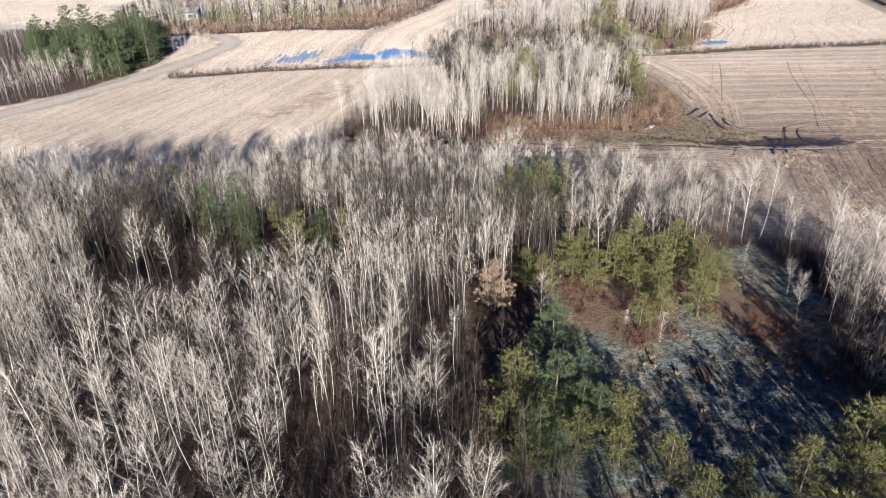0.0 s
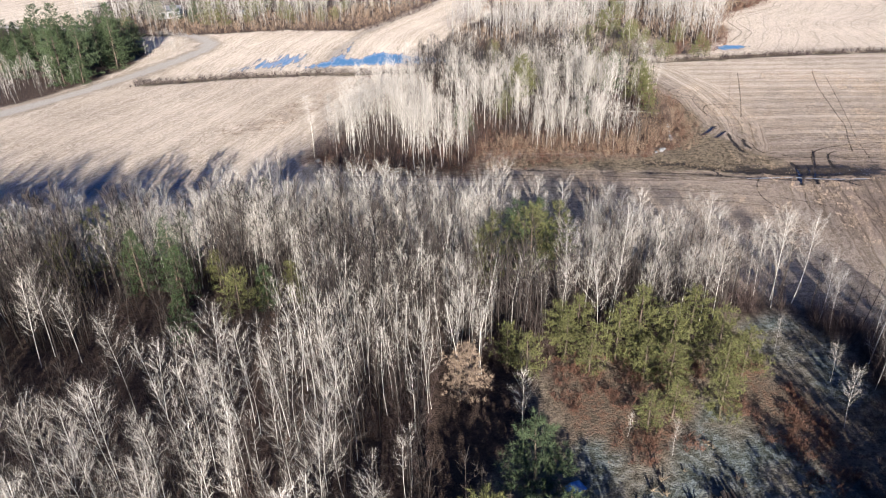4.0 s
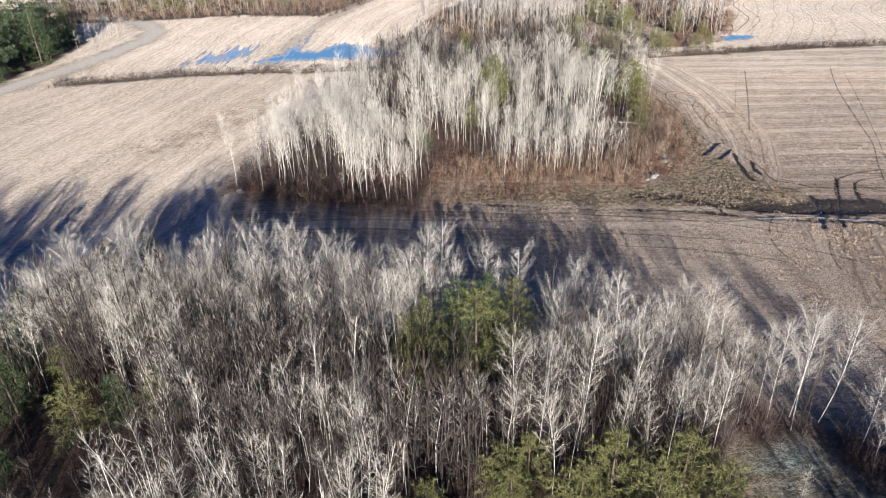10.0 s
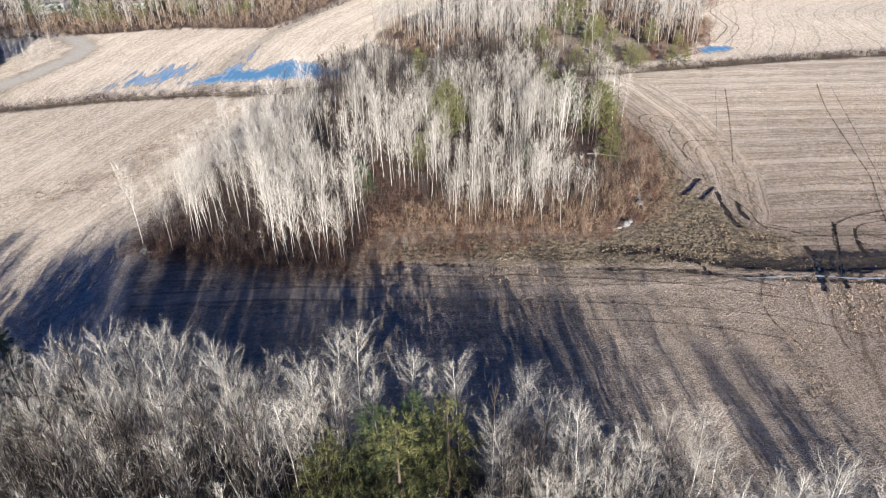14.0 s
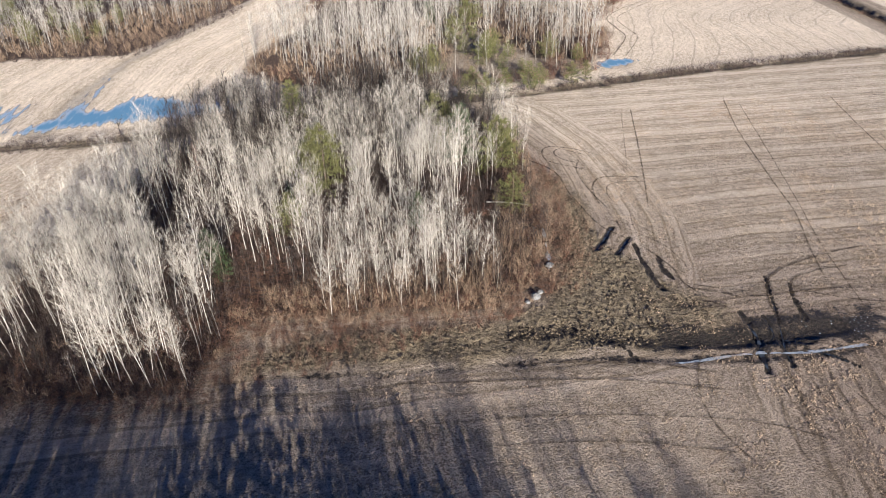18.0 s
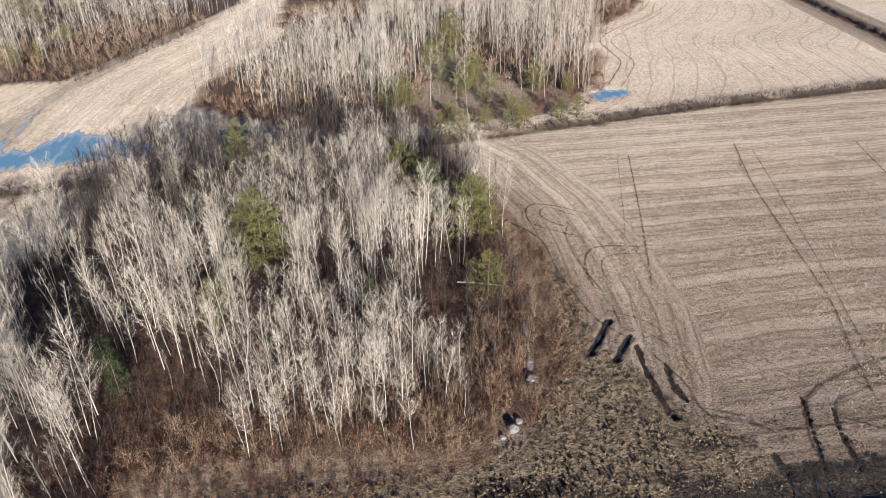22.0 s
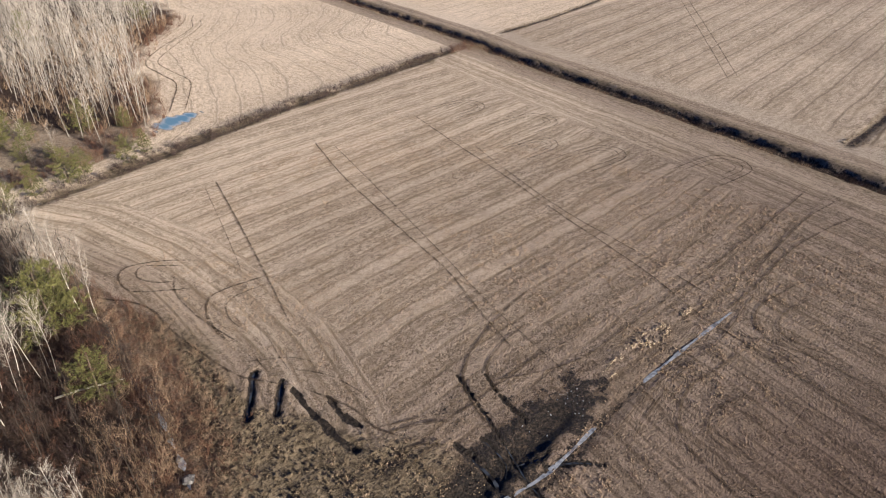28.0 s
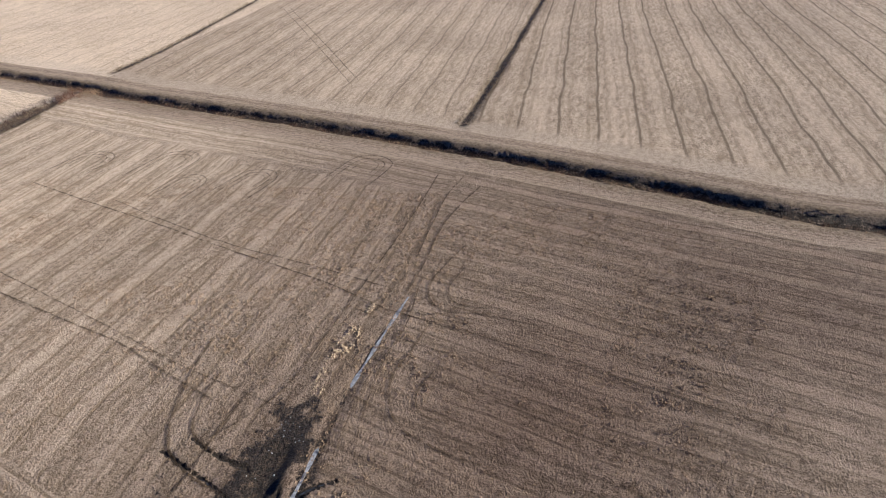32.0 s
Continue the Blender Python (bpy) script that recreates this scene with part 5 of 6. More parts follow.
planted("saplings", "tan-grey leafless saplings thick along the copse's edge", "brush", SAPLING_PALE, wx2, wy2, RNG.uniform(0.3, 0.75, len(wx2)), RNG, [M_TAN])
# dark-coloured young trees added for shade inside the copse
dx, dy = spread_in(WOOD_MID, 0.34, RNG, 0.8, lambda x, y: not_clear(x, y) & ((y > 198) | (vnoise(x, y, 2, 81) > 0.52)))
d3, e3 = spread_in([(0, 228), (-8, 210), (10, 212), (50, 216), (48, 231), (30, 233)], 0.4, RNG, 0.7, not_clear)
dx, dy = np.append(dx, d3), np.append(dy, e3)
planted("young_wood", "added shade-dark young trees under the copse's aspens", "woodland", as_kinds(DARK), dx, dy, RNG.uniform(0.4, 0.75, len(dx)) * np.where(dy > 198, 1.75, 1.0), RNG, [M_SHADE, M_SHADE, M_SHADE])
ux, uy = spread_in(WOOD_MID, 0.45, RNG)
planted("underbrush", "brown leafless brush on the copse floor", "brush", BRUSH, ux, uy, RNG.uniform(0.5, 1.1, len(ux)), RNG, [M_BRUSH])
ux, uy = spread_in([(-28, 153), (8, 146), (45, 154), (57, 163), (62, 190), (58, 220), (48, 236), (46, 226), (53, 200), (52, 178), (44, 163), (10, 163), (-22, 158)], 1.0, RNG)
half = len(ux) // 2
planted("dry_shoots", "tan leafless shoots fringing the copse", "brush", RED, ux[half:], uy[half:], RNG.uniform(0.4, 1.1, len(ux) - half), RNG, [M_TAN])
ux, uy = ux[:half], uy[:half]
planted("red_shoots", "red-brown leafless shoots fringing the copse", "brush", RED, ux, uy, RNG.uniform(0.6, 1.25, len(ux)), RNG, [M_RUST])
ux, uy = spread_in([(2, 268), (26, 247), (70, 242), (90, 249), (100, 263), (110, 298), (128, 323), (150, 346), (146, 356), (118, 328), (103, 300), (92, 268), (70, 254), (26, 257), (8, 272)], 0.28, RNG)
planted("red_shoots", "red-brown leafless shoots fringing the far wood", "brush", RED, ux, uy, RNG.uniform(0.8, 1.8, len(ux)), RNG, [M_RUST])
FAR_BRUSH = [[(shrub(RNG, h, 8, 2, 3.0, 0.4), 0)] for h in (2.2, 2.8, 3.4)]
ux, uy = spread_in([p for p in WOOD_FAR if p[1] < 365] + [(140, 372), (24, 372)], 0.16, RNG, 0.0, lambda x, y: ~inside(GLADE, x, y))
planted("underbrush", "grey-brown brush under the far wood's aspens", "brush", FAR_BRUSH, ux, uy, RNG.uniform(0.6, 1.3, len(ux)), RNG, [M_TAN])
ux, uy = spread_in([(-135, 288), (-95, 293), (-62, 299), (-33, 296), (-26, 308), (-17, 332), (-6, 360), (-20, 372), (-60, 340), (-140, 330)], 0.2, RNG)
planted("underbrush", "grey-brown brush under the distant wood's trees", "brush", FAR_BRUSH, ux, uy, RNG.uniform(0.6, 1.3, len(ux)), RNG, [M_TAN])
THICKET = [[(shrub(RNG, h, 16, 5, 1.6, 0.75), 0)] for h in (1.0, 1.3, 1.7)]
ux, uy = spread_in([(15, 88), (32, 89), (36, 80), (30, 72), (22, 70), (16, 76)], 1.2, RNG, 0.0, lambda x, y: vnoise(x, y, 3.2, 33) > 0.36)
vx, vy = spread_in([(36, 92), (42, 84), (45, 72), (50, 60), (48, 50), (42, 58), (39, 68), (35, 78)], 1.5, RNG, 0.0, lambda x, y: vnoise(x, y, 3.2, 33) > 0.36)
planted("red_shoots", "red-brown brush between the frosted clearings", "brush", THICKET, np.append(ux, vx), np.append(uy, vy), RNG.uniform(0.4, 0.95, len(ux) + len(vx)), RNG, [M_RUST])
sx, sy = spread_in([(-90, 216), (-60, 223), (0, 228.5), (60, 233.5), (120, 242), (176, 247), (176, 251), (120, 247.5), (60, 239), (0, 233.5), (-60, 229), (-90, 223)], 1.1, RNG)
planted("hedge", "low tangled brown hedge along a field drain", "hedge", RED + BRUSH[3:], sx, sy, RNG.uniform(0.5, 1.15, len(sx)), RNG, [M_BRUSH])
sx, sy = spread_in([(50, 92), (56, 99), (64, 84), (72, 62), (66, 60), (58, 80)], 0.8, RNG)
planted("underbrush", "grey-brown scrub at the wood's field edge", "brush", BRUSH, sx, sy, RNG.uniform(0.6, 1.2, len(sx)), RNG, [M_BRUSH])
sx, sy = spread_in([(-150, 285), (-100, 290), (-60, 296), (-30, 292), (-20, 312), (-2, 352), (-12, 356), (-30, 318), (-60, 303), (-150, 296)], 0.5, RNG)
planted("underbrush", "brown scrub along the far field's edge", "brush", BRUSH, sx, sy, RNG.uniform(0.6, 1.3, len(sx)), RNG, [M_BRUSH])

SAPLING = [[(shrub(RNG, h, 12, 6, 2.0, 0.28), 0)] for h in (4.0, 5.0, 6.0)]
sx, sy = spread_in([(-90, 104), (-41, 108), (-20, 113), (20, 110), (40, 101), (54, 93), (62, 76), (56, 76), (46, 92), (36, 96), (14, 97), (-20, 98), (-90, 88)], 0.6, RNG, 0.0, lambda x, y: not_clear(x, y) & ((x > -14) | (y > 106)))
planted("saplings", "thicket of dark leafless saplings inside the wood's edge", "brush", SAPLING, sx, sy, RNG.uniform(0.6, 1.15, len(sx)), RNG, [M_BRUSH])
sx, sy = spread_in(WOOD_VIEW, 0.09, RNG, 0.0, lambda x, y: not_clear(x, y) & ~inside(GAP, x, y))
planted("saplings", "scattered dark leafless saplings under the aspens", "brush", SAPLING, sx, sy, RNG.uniform(0.5, 1.0, len(sx)), RNG, [M_BRUSH])

sx, sy = spread_in([(44, 44), (70, 48), (68, 66), (60, 86), (54, 88), (51, 74), (47, 62)], 0.28, RNG)
planted("saplings", "grey leafless thicket beside the frosted clearing", "brush", SAPLING, sx, sy, RNG.uniform(0.4, 0.9, len(sx)), RNG, [M_FINE])

# dry grass
def off_ruts(x, y):
    """Not in a wheel rut or the black mud."""
    ok = ~inside(MUD, x, y)
    for w, deep, wet, line in RUTS:
        ok &= away(line, x, y) > w * 0.7
    return ok


BLADES = [[(shrub(RNG, 0.7, 14, 0, 3.4, 0.55), 0)], [(shrub(RNG, 0.55, 10, 0, 3.4, 0.8), 0)]]
tx, ty = spread_in(VERGE, 2.6, RNG, 0.0, off_ruts)
planted("grass_tufts", "clumps of dry tan grass on the rough verge", "grass", BLADES, tx, ty, RNG.uniform(0.3, 0.75, len(tx)), RNG, [M_STRAW])
d = smooth_line(DITCH, 0.35)
tx = np.array([p[0] for p in d]) + RNG.uniform(2.6, 3.8, len(d)) * np.where(RNG.random(len(d)) < 0.4, 1, -1)
ty = np.array([p[1] for p in d]) + RNG.normal(0, 0.4, len(d))
planted("grass_tufts", "dry grass standing on the ditch banks", "grass", BLADES, tx, ty, RNG.uniform(0.4, 0.9, len(tx)), RNG, [M_STRAW], -0.2)
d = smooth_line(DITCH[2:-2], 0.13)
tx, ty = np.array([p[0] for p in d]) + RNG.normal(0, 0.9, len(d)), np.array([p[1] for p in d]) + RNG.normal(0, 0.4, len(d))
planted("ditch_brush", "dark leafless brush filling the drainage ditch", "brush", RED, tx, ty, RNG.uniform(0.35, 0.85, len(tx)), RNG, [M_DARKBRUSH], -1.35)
side = RNG.random(len(d)) < 0.3
tx = np.array([p[0] for p in d])[side] - RNG.uniform(1.2, 2.4, side.sum())
ty = np.array([p[1] for p in d])[side] + RNG.normal(0, 0.4, side.sum())
planted("red_shoots", "rusty shoots on the drainage ditch's bank", "brush", RED, tx, ty, RNG.uniform(0.35, 0.7, len(tx)) * np.where(vnoise(tx, ty, 9, 44) > 0.5, 1.0, 0.4), RNG, [M_RUST], -0.7)
tx = np.array([p[0] for p in d])[~side] - RNG.uniform(2.3, 3.3, (~side).sum())
ty = np.array([p[1] for p in d])[~side] + RNG.normal(0, 0.4, (~side).sum())
keep = vnoise(tx, ty, 4, 45) > 0.5
planted("dry_shoots", "tan shoots and grass on the drainage ditch's rim", "brush", RED, tx[keep], ty[keep], RNG.uniform(0.25, 0.5, keep.sum()), RNG, [M_TAN], -0.1)
for line in (SIDE_DITCH[:4], NORTH_DITCH[:3]):
    d = smooth_line(line, 0.3)
    tx, ty = np.array([p[0] for p in d]), np.array([p[1] for p in d]) + RNG.normal(0, 0.3, len(d))
    planted("ditch_brush", "dark leafless brush along a narrow field drain", "brush", RED, tx, ty, RNG.uniform(0.15, 0.38, len(tx)), RNG, [M_DARKBRUSH], -0.2)
    planted("dry_shoots", "tan grass along a narrow field drain", "grass", BLADES, tx[::2], ty[::2] + RNG.choice((-1.1, 1.1), len(tx[::2])), RNG.uniform(0.5, 1.0, len(tx[::2])), RNG, [M_STRAW], -0.05)
tx, ty = spread_in([(172, 246), (178, 244.5), (182.5, 247), (183, 251), (177, 251)], 1.6, RNG)
planted("red_shoots", "rusty shoots where the hedge meets the ditch", "brush", RED, tx, ty, RNG.uniform(0.5, 1.1, len(tx)), RNG, [M_RUST])
tx, ty = spread_in([(176, 243.6), (182, 241), (184, 246), (180, 247)], 1.6, RNG)
planted("dry_shoots", "tan shoots where the hedge meets the ditch", "brush", RED, tx, ty, RNG.uniform(0.5, 1.0, len(tx)), RNG, [M_TAN])
tx, ty = spread_in([(90, 144.2), (96, 144.3), (107, 142.8), (108, 144.6), (97, 146.4), (90, 146)], 9.0, RNG, 0.0, lambda x, y: vnoise(x, y, 1.6, 28) > 0.52)
planted("grass_tufts", "bleached straw tufts beside the drain", "grass", BLADES, tx, ty, RNG.uniform(0.25, 0.6, len(tx)), RNG, [M_BLEACHED])

def stalks(g, n, h, w):
    """A clump of broken straw stalks."""
    foot = np.column_stack([g.normal(0, 0.14, (n, 2)), np.zeros(n)])
    return joined([sliver(p, p + unit(np.append(g.normal(0, 0.45, 2), 1.0)) * h * g.uniform(0.5, 1.1), w, g) for p in foot])


STALKS = [[(stalks(RNG, 5, h, 0.045), 0)] for h in (0.22, 0.28, 0.18, 0.25)]
tx, ty = spread_in([(62, 150), (70, 128), (66, 112), (74, 96), (136, 96), (142, 140), (134, 222), (86, 222), (62, 204), (64, 178)], 5.0, RNG, 0.0, lambda x, y: vnoise(x, y, 1.3, 19) + 0.5 * vnoise(x, y, 6.0, 29) + np.where(off_ruts(x, y), 0, -9) > 0.62)
planted("stubble", "short broken stubble stalks on the harvested field", "stubble", STALKS, tx, ty, RNG.uniform(0.5, 1.2, len(tx)), RNG, [M_STUBBLE], -0.04)
tx, ty = spread_in([(-24, 120), (30, 116), (52, 106), (62, 120), (66, 140), (30, 147), (-20, 150)], 4.0, RNG, 0.0, lambda x, y: vnoise(x, y, 1.3, 19) > 0.4)
planted("stubble", "short broken stubble stalks in the strip between the woods", "stubble", STALKS, tx, ty, RNG.uniform(0.5, 1.1, len(tx)), RNG, [M_STUBBLE], -0.04)
CLODS = []
for i in range(3):
    v = RNG.normal(0, 1, (8, 3))
    v = v / np.linalg.norm(v, axis=1, keepdims=True) * RNG.uniform(0.6, 1.0, (8, 1)) * (0.22, 0.16, 0.11)
    hull = bmesh.new()
    for p in v:
        hull.verts.new(p)
    bmesh.ops.convex_hull(hull, input=hull.verts)
    bmesh.ops.triangulate(hull, faces=hull.faces)
    hull.verts.index_update()
    CLODS.append([((np.array([p.co[:] for p in hull.verts]), np.array([[q.index for q in f.verts] for f in hull.faces])), 0)])
    hull.free()
tx, ty = spread_in([(-52, 172), (-40, 174), (-30, 190), (-26, 204), (-32, 206), (-42, 192)], 2.6, RNG, 0.0, lambda x, y: vnoise(x, y, 1.5, 27) > 0.5)
planted("soil_clods", "brown clods of turned soil on the pale field", "clods", CLODS, tx, ty, RNG.uniform(0.8, 1.8, len(tx)), RNG, [M_TAN], 0.0)
tx, ty = spread_in([(77, 149.6), (83, 148.8), (88, 147.5), (88.4, 144.4), (84, 143.4), (79, 144)], 2.4, RNG, 0.0, lambda x, y: vnoise(x, y, 1.2, 20) > 0.5)
planted("ice_lumps", "pale lumps of broken ice in the black mud", "ice", CLODS, tx, ty, RNG.uniform(0.3, 0.9, len(tx)), RNG, [M_ICE], 0.03)
tx, ty = spread_in([(60, 149.2), (65.4, 149.6), (72, 147.6), (70.2, 144.4), (64.4, 145.0), (60, 147)], 5.0, RNG, 0.0, lambda x, y: vnoise(x, y, 1.1, 26) > 0.6)
planted("straw_clods", "tan clods of straw and soil beside the ruts", "clods", CLODS, tx, ty, RNG.uniform(0.25, 0.7, len(tx)), RNG, [M_STRAW], 0.0)

# ---------------------------------------------------------------- conifers
PINES = [conifer(RNG, h, 0.10, 12, 0.33, 22, 0.10, 0.6, 0.52) for h in (7.5, 8.5, 9.5)]
WHITE = [conifer(RNG, h, 0.06, 14, 0.34, 26, 0.02, 0.3, 0.55) for h in (9.5, 11.0, 13.0)]
SPRUCE = [conifer(RNG, h, 0.04, 15, 0.25, 20, 0.18, 0.2, 0.5) for h in (7.0, 9.0, 11.0)]
LARCH = [conifer(RNG, 7.0, 0.2, 13, 0.36, 34, -0.3, 0.35, 0.42)]


def conifer_meshes(kinds, needles):
    return [(mesh_of("trunk", *t, [M_PINEBARK]), mesh_of("bough", *w, [M_PINEBARK]), mesh_of("foliage", *n, [needles], even=False)) for t, w, n in kinds]


KINDS = {"pine": (conifer_meshes(PINES, M_PINE), "ragged yellow-green pine", (7.5, 8.5, 9.5)),
         "white_pine": (conifer_meshes(WHITE, M_WHITEPINE), "blue-green layered white pine", (9.5, 11.0, 13.0)),
         "spruce": (conifer_meshes(SPRUCE, M_SPRUCE), "dark green pointed spruce", (7.0, 9.0, 11.0)),
         "larch": (conifer_meshes(LARCH, M_LARCH), "dry tan twiggy larch", (7.0,))}


def conifer_at(kind, x, y, h, where):
    meshes, label, heights = KINDS[kind]
    k = int(np.argmin([abs(a - h) for a in heights])) if RNG.random() < 0.7 else int(RNG.integers(0, len(heights)))
    s = h / heights[k]
    ob = thing(kind + "_tree", label + " " + where, "conifer", "conifers " + where)
    ob.matrix_world = pose(x, y, -0.08, 0, 0, RNG.uniform(0, 360)) @ Matrix.Diagonal((s, s, s, 1))
    for name, me in zip(("trunk", "bough", "foliage"), meshes[k]):
        part(name, me, ob)


for kind, x, y, h in NEAR_CONIFERS:
    conifer_at(kind, x, y, h, "in the near wood's clearing" if y < 95 else "at the near wood's edge")
for kind, x, y, h in MID_CONIFERS:
    conifer_at(kind, x, y, h, "among the copse's aspens")
for kind, x, y, h in [("pine", 48, 251, 9), ("pine", 46, 254, 8), ("pine", 50, 256, 8), ("pine", 68, 300, 12), ("pine", 66, 296, 10), ("pine", 64, 262, 8), ("pine", 66, 266, 8), ("pine", 54, 234.6, 6.5), ("pine", 59, 236.5, 6), ("pine", 58, 247, 4.5), ("pine", 72, 253, 4), ("pine", 69, 272, 7),
                      ("pine", 64, 238.6, 6), ("pine", 70, 239.6, 7), ("pine", 73, 241, 6), ("pine", 81, 241.6, 5.5), ("pine", 85, 243, 5), ("pine", 36, 240, 5), ("pine", 98, 345, 11), ("pine", 135, 352, 11), ("pine", 60, 285, 8), ("spruce", 57, 310, 9)]:
    conifer_at(kind, x, y, h, "by the far wood and hedge")
cx, cy = spread_in(GLADE, 0.008, RNG, 5.0)
for x, y in zip(cx, cy):
    conifer_at("pine", x, y, RNG.uniform(3.5, 8.5), "in the far wood's glade")
cx, cy = spread_in([(-104, 218), (-99, 240), (-103, 262), (-118, 278), (-150, 285), (-150, 250), (-132, 225)], 0.034, RNG, 4.0)
for i, (x, y) in enumerate(zip(cx, cy)):
    conifer_at("spruce" if i % 3 else "white_pine", x, y, RNG.uniform(8, 16), "in the grove beside the road")
for x, y, h in ((-122, 325, 9), (-113, 322, 8), (-127, 330, 11), (-108, 331, 9), (-104, 318, 7)):
    conifer_at("white_pine", x, y, h, "round the small house")
cx, cy = spread_in([(-150, 295), (-110, 300), (-60, 306), (-30, 320), (-40, 400), (-150, 400)], 0.003, RNG, 6)
for x, y in zip(cx, cy):
    conifer_at("pine", x, y, RNG.uniform(6, 11), "scattered in the distant wood")


# ---------------------------------------------------------------- small things
def block_mesh(name, size, material, bevel=0.02):
    bm = bmesh.new()
    bmesh.ops.create_cube(bm, size=1)
    bmesh.ops.scale(bm, vec=size, verts=bm.verts)
    bmesh.ops.translate(bm, vec=(0, 0, size[2] / 2), verts=bm.verts)
    bmesh.ops.bevel(bm, geom=bm.edges, offset=bevel, segments=1, affect="EDGES")
    me = bpy.data.meshes.new(name)
    bm.to_mesh(me)
    bm.free()
    me.materials.append(material)
    return me


M_SIDING = plain_material("white_siding", (0.42, 0.41, 0.39), (0.52, 0.51, 0.49), 1.5, 0.6)
M_ROOF = plain_material("grey_shingles", (0.13, 0.13, 0.14), (0.22, 0.22, 0.23), 2)
M_GLASS = plain_material("window_glass", (0.03, 0.04, 0.05), (0.05, 0.06, 0.07), 1, 0.08, 0.5, 0.0)


def house(x, y, turn, w, d, h):
    ob = thing("house", "small white house with grey gable roof behind trees", "house")
    part("wall", block_mesh("wall", (w, d, h), M_SIDING), ob)
    bm = bmesh.new()
    a = [bm.verts.new(p) for p in ((-w / 2 - 0.4, -d / 2 - 0.4, h), (w / 2 + 0.4, -d / 2 - 0.4, h), (w / 2 + 0.4, d / 2 + 0.4, h), (-w / 2 - 0.4, d / 2 + 0.4, h), (-w / 2 - 0.4, 0, h + 2), (w / 2 + 0.4, 0, h + 2))]
    for f in ((0, 1, 5, 4), (2, 3, 4, 5), (0, 4, 3), (1, 2, 5), (3, 2, 1, 0)):
        bm.faces.new([a[i] for i in f])
    me = bpy.data.meshes.new("roof")
    bm.to_mesh(me)
    bm.free()
    me.materials.append(M_ROOF)
    part("roof", me, ob)
    for dx in (-w * 0.3, w * 0.05, w * 0.32):
        p = part("window", block_mesh("window", (1.2, 0.12, 1.2), M_GLASS), ob)
        p.location = (dx, -d / 2 - 0.03, h * 0.4)
    ob.matrix_world = pose(x, y, 0, 0, 0, turn)


house(-119, 333, 8, 9, 7, 3.2)


def stone(x, y, s):
    bm = bmesh.new()
    bmesh.ops.create_icosphere(bm, subdivisions=2, radius=s)
    for v in bm.verts:
        v.co *= 1 + 0.35 * noise.noise(v.co * 1.6 / s + Vector((x, y, 0)))
        v.co.z *= 0.65
    me = bpy.data.meshes.new("boulder")
    bm.to_mesh(me)
    bm.free()
    me.materials.append(M_STONE)
    ob = tagged(new("boulder", me), "pale grey boulder in dry grass by the copse", "rock", "boulders by the copse")
    ob.matrix_world = pose(x, y, s * 0.25, 0, 0, x * 50)


for x, y, s in ((52.4, 165.2, 0.6), (53, 168, 0.35), (48.5, 158.3, 0.7), (49.4, 159.2, 0.4), (47.2, 157.4, 0.35), (-23.5, 154.5, 0.7), (53.6, 171, 0.3)):
    stone(x, y, s)
fallen = tube([(48, 185.3, 0.3), (50, 184.5, 0.5), (52.4, 183.6, 0.45), (54.6, 182.8, 0.3)], [0.14, 0.13, 0.11, 0.06], 7)
tagged(new("fallen_trunk", mesh_of("fallen_trunk", *fallen, [M_BARK])), "pale fallen aspen trunk lying across dark brush", "log")

for line, wide in (([(55.0, 178.5), (54.7, 177.0)], 0.3), ([(54.5, 175.4), (54.2, 173.6), (53.9, 172.4)], 0.45), ([(53.7, 171.2), (53.4, 169.6)], 0.3), ([(53.2, 168.8), (52.9, 167.2), (52.7, 166.4)], 0.5), ([(52.3, 165.2), (52.0, 164.0)], 0.35)):
    ribbon("ice_strip", "patch of bluish ice along the copse's edge", line, wide, 0.12, M_ICE, RNG, "ice")

# tarp and cut wood left in the clearing
M_TARP = plain_material("blue_tarpaulin", (0.10, 0.24, 0.50), (0.16, 0.34, 0.62), 1.5, 0.45, 0.4)


def tarp(x, y, turn):
    bm = bmesh.new()
    bmesh.ops.create_grid(bm, x_segments=10, y_segments=7, size=0.5)
    for v in bm.verts:
        v.co.x *= 2.0
        v.co.y *= 1.3
        v.co.z = 0.22 + 0.18 * noise.noise(v.co * 2.2) - 0.25 * max(0, abs(v.co.x) - 0.7)
    bmesh.ops.solidify(bm, geom=bm.faces, thickness=0.012)
    me = bpy.data.meshes.new("tarpaulin")
    bm.to_mesh(me)
    bm.free()
    me.materials.append(M_TARP)
    me.shade_smooth()
    tagged(new("tarpaulin", me), "crumpled blue tarpaulin lying on frosted grass", "tarpaulin").matrix_world = pose(x, y, 0.02, 0, 0, turn)


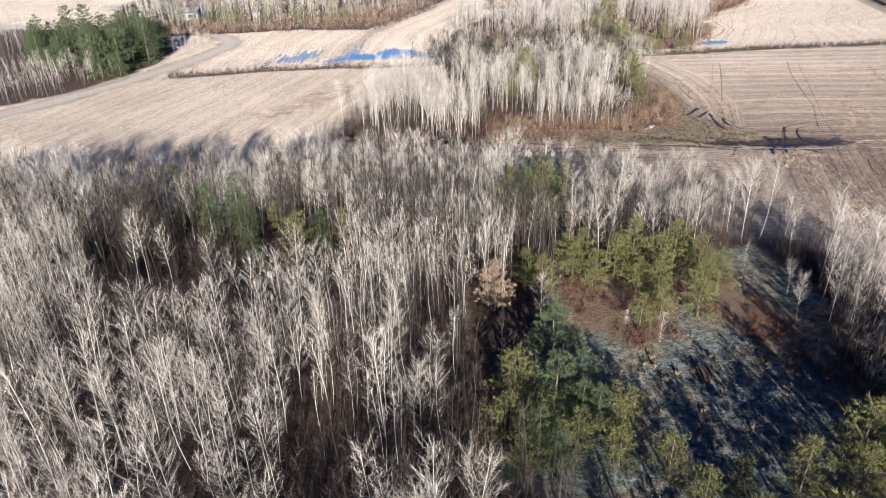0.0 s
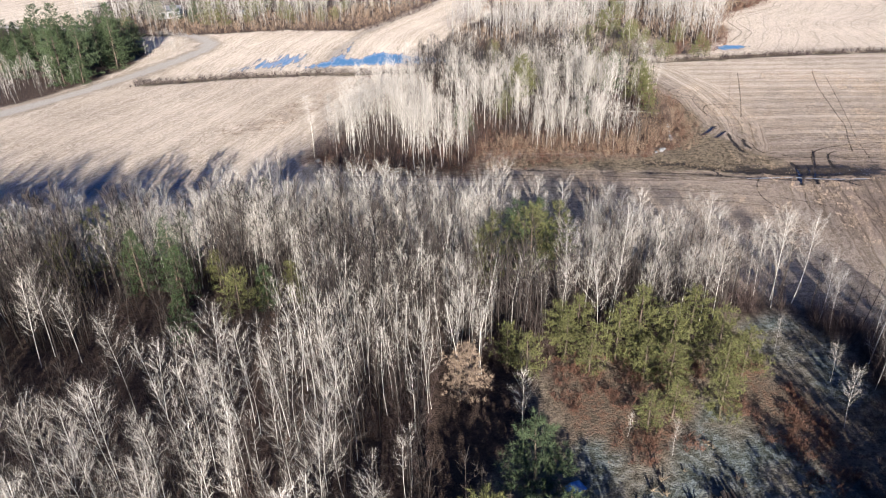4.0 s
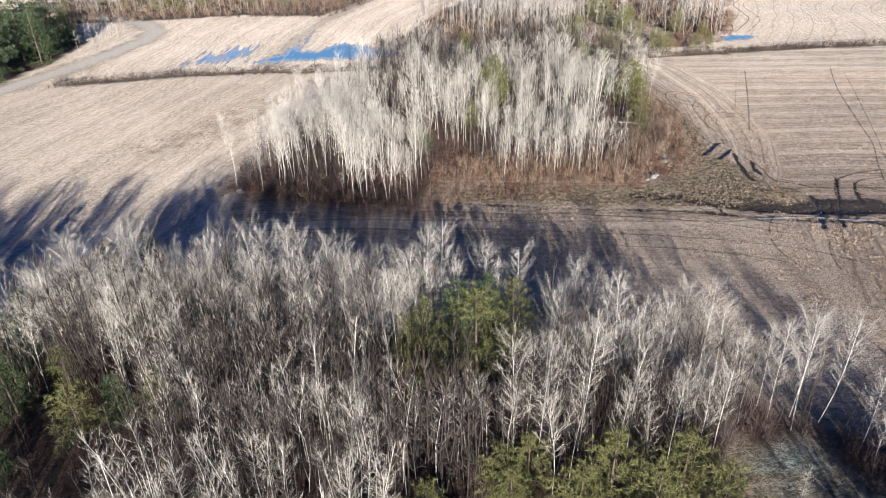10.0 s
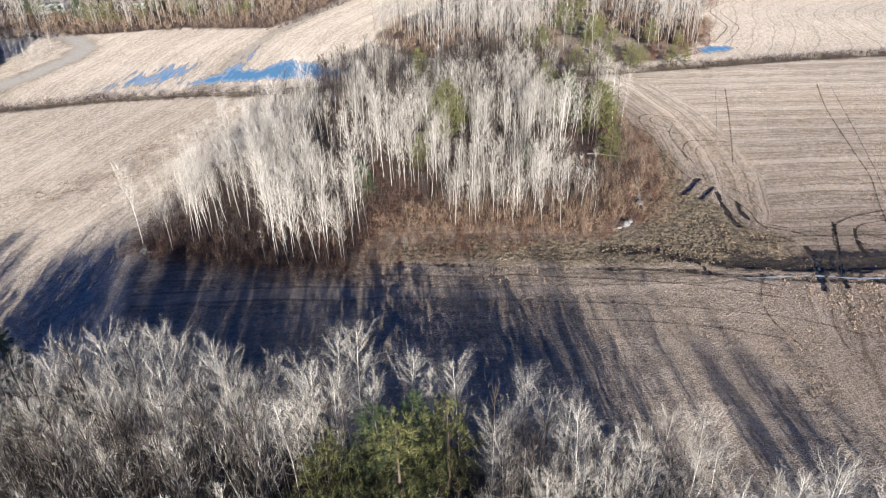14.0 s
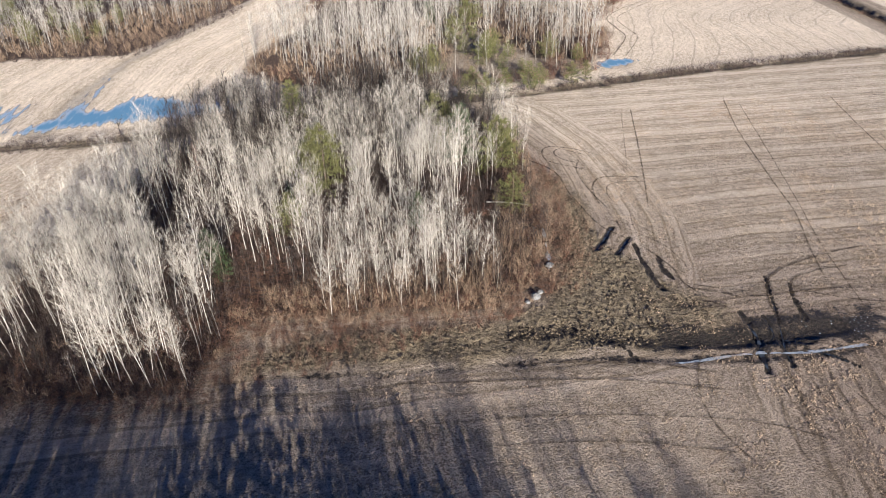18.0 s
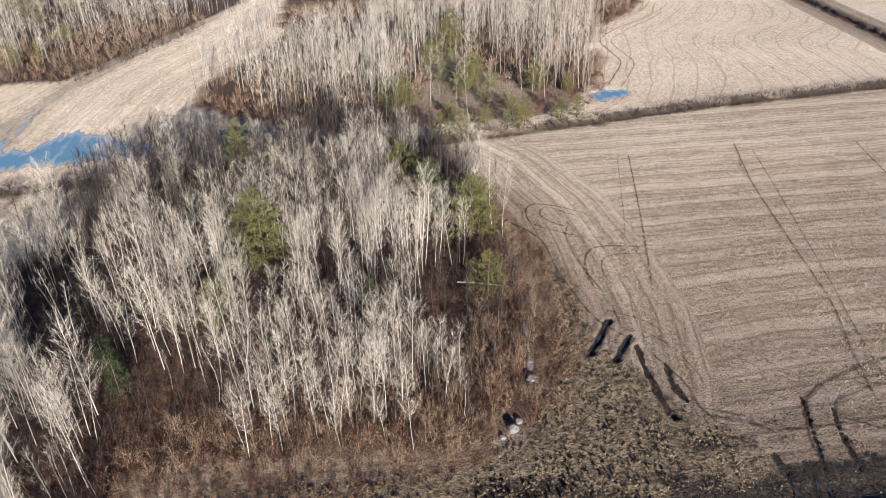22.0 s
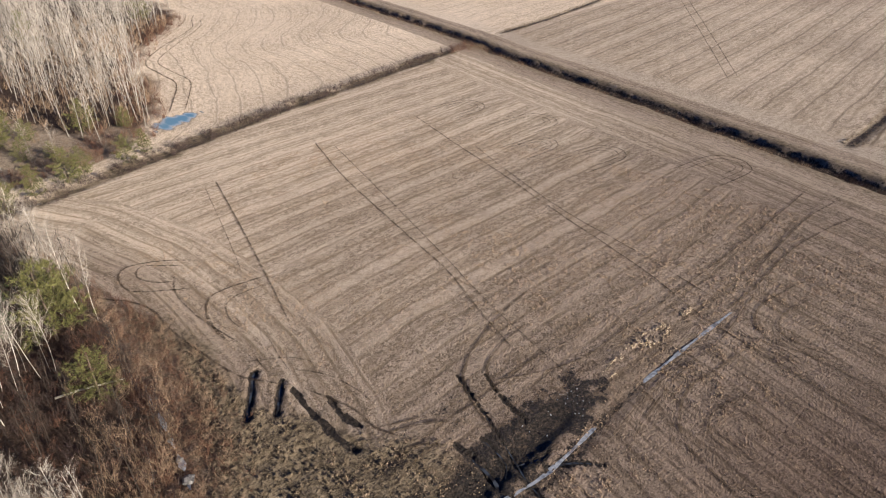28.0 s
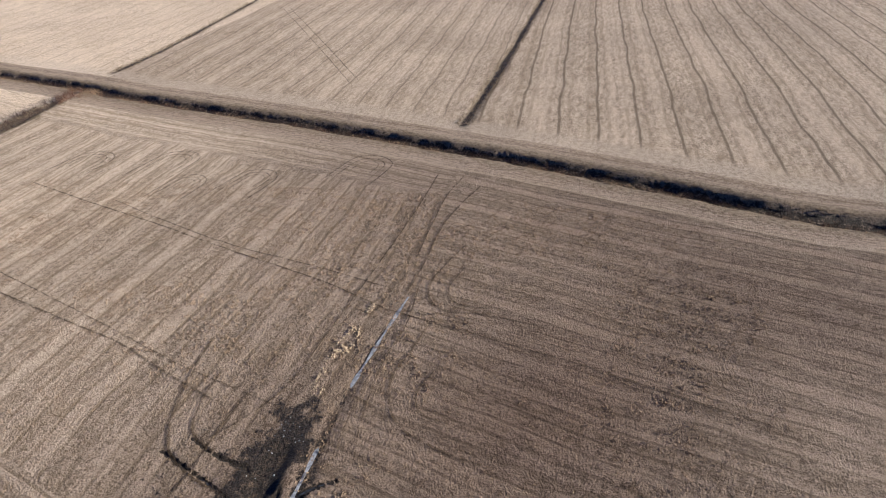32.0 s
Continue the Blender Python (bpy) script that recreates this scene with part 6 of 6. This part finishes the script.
tarp(16, 67.2, 30)
pile = thing("log_pile", "small pile of cut brown logs and branches in the clearing", "log pile")
pile.matrix_world = pose(30, 65, 0)
for i in range(9):
    row = 0 if i < 5 else 1
    x0 = (i % 5 - 2) * 0.34 + row * 0.17
    part("log", mesh_of("log", *tube([(x0, -1.3 + RNG.uniform(-0.3, 0.3), 0.16 + row * 0.28), (x0 + RNG.uniform(-0.2, 0.2), 0, 0.18 + row * 0.28), (x0 + RNG.uniform(-0.3, 0.3), 1.3 + RNG.uniform(-0.3, 0.3), 0.16 + row * 0.28)], [0.16, 0.15, 0.13], 8), [M_PINEBARK]), pile)
for x, y, k, size in ((45.4, 75.2, 3, 0.5), (47.4, 82.5, 1, 0.45), (50.5, 77, 0, 0.4), (43.6, 88.5, 2, 0.35), (26.5, 71.5, 4, 0.3), (22.5, 74, 5, 0.28)):
    standing_aspen(x, y, size, k, "small lone birch in the clearing", "birches of the clearing")
sx, sy = spread_in([(38, 96), (41, 84), (46, 62), (54, 74), (56, 90), (50, 99)], 0.35, RNG, 0.0, lambda x, y: ~inside(FROST_FAR, x, y))
planted("underbrush", "dark leafless scrub round the frosted clearing", "brush", BRUSH, sx, sy, RNG.uniform(0.4, 0.9, len(sx)), RNG, [M_BRUSH])
sx, sy = spread_in(FROST_LAWN, 0.10, RNG)
planted("grass_tufts", "brown tussocks standing out of the frosted lawn", "grass", BLADES, sx, sy, RNG.uniform(0.6, 1.6, len(sx)), RNG, [M_STRAW])
red = aspen(RNG, 9.5, 26, 9, 6, 5, 1.3, 0.3, 1.1)
birch = thing("birch_tree", "slender birch with reddish twigs among pale aspens", "tree")
birch.matrix_world = pose(2, 197, 0)
part("trunk", mesh_of("trunk", *red[0], [M_BARK]), birch)
part("crown", mesh_of("crown", *red[1], [bark_material("reddish_birch_twigs", (0.36, 0.20, 0.16), (0.25, 0.13, 0.10), False)]), birch, "reddish twigs")


def shed(x, y, turn, w, d, h, label):
    ob = thing("shed", label, "shed")
    part("wall", block_mesh("wall", (w, d, h), M_SIDING), ob)
    r = part("roof", block_mesh("roof", (w + 0.5, d + 0.5, 0.18), M_ROOF), ob)
    r.matrix_world = pose(0, 0, h, 6, 0, 0)
    p = part("door", block_mesh("door", (0.9, 0.08, 2.0), M_GLASS, 0.01), ob)
    p.location = (w * 0.2, -d / 2 - 0.04, 0.02)
    ob.matrix_world = pose(x, y, 0, 0, 0, turn)


shed(-88, 333, 12, 3.2, 2.4, 2.2, "small white shed behind bare trees")
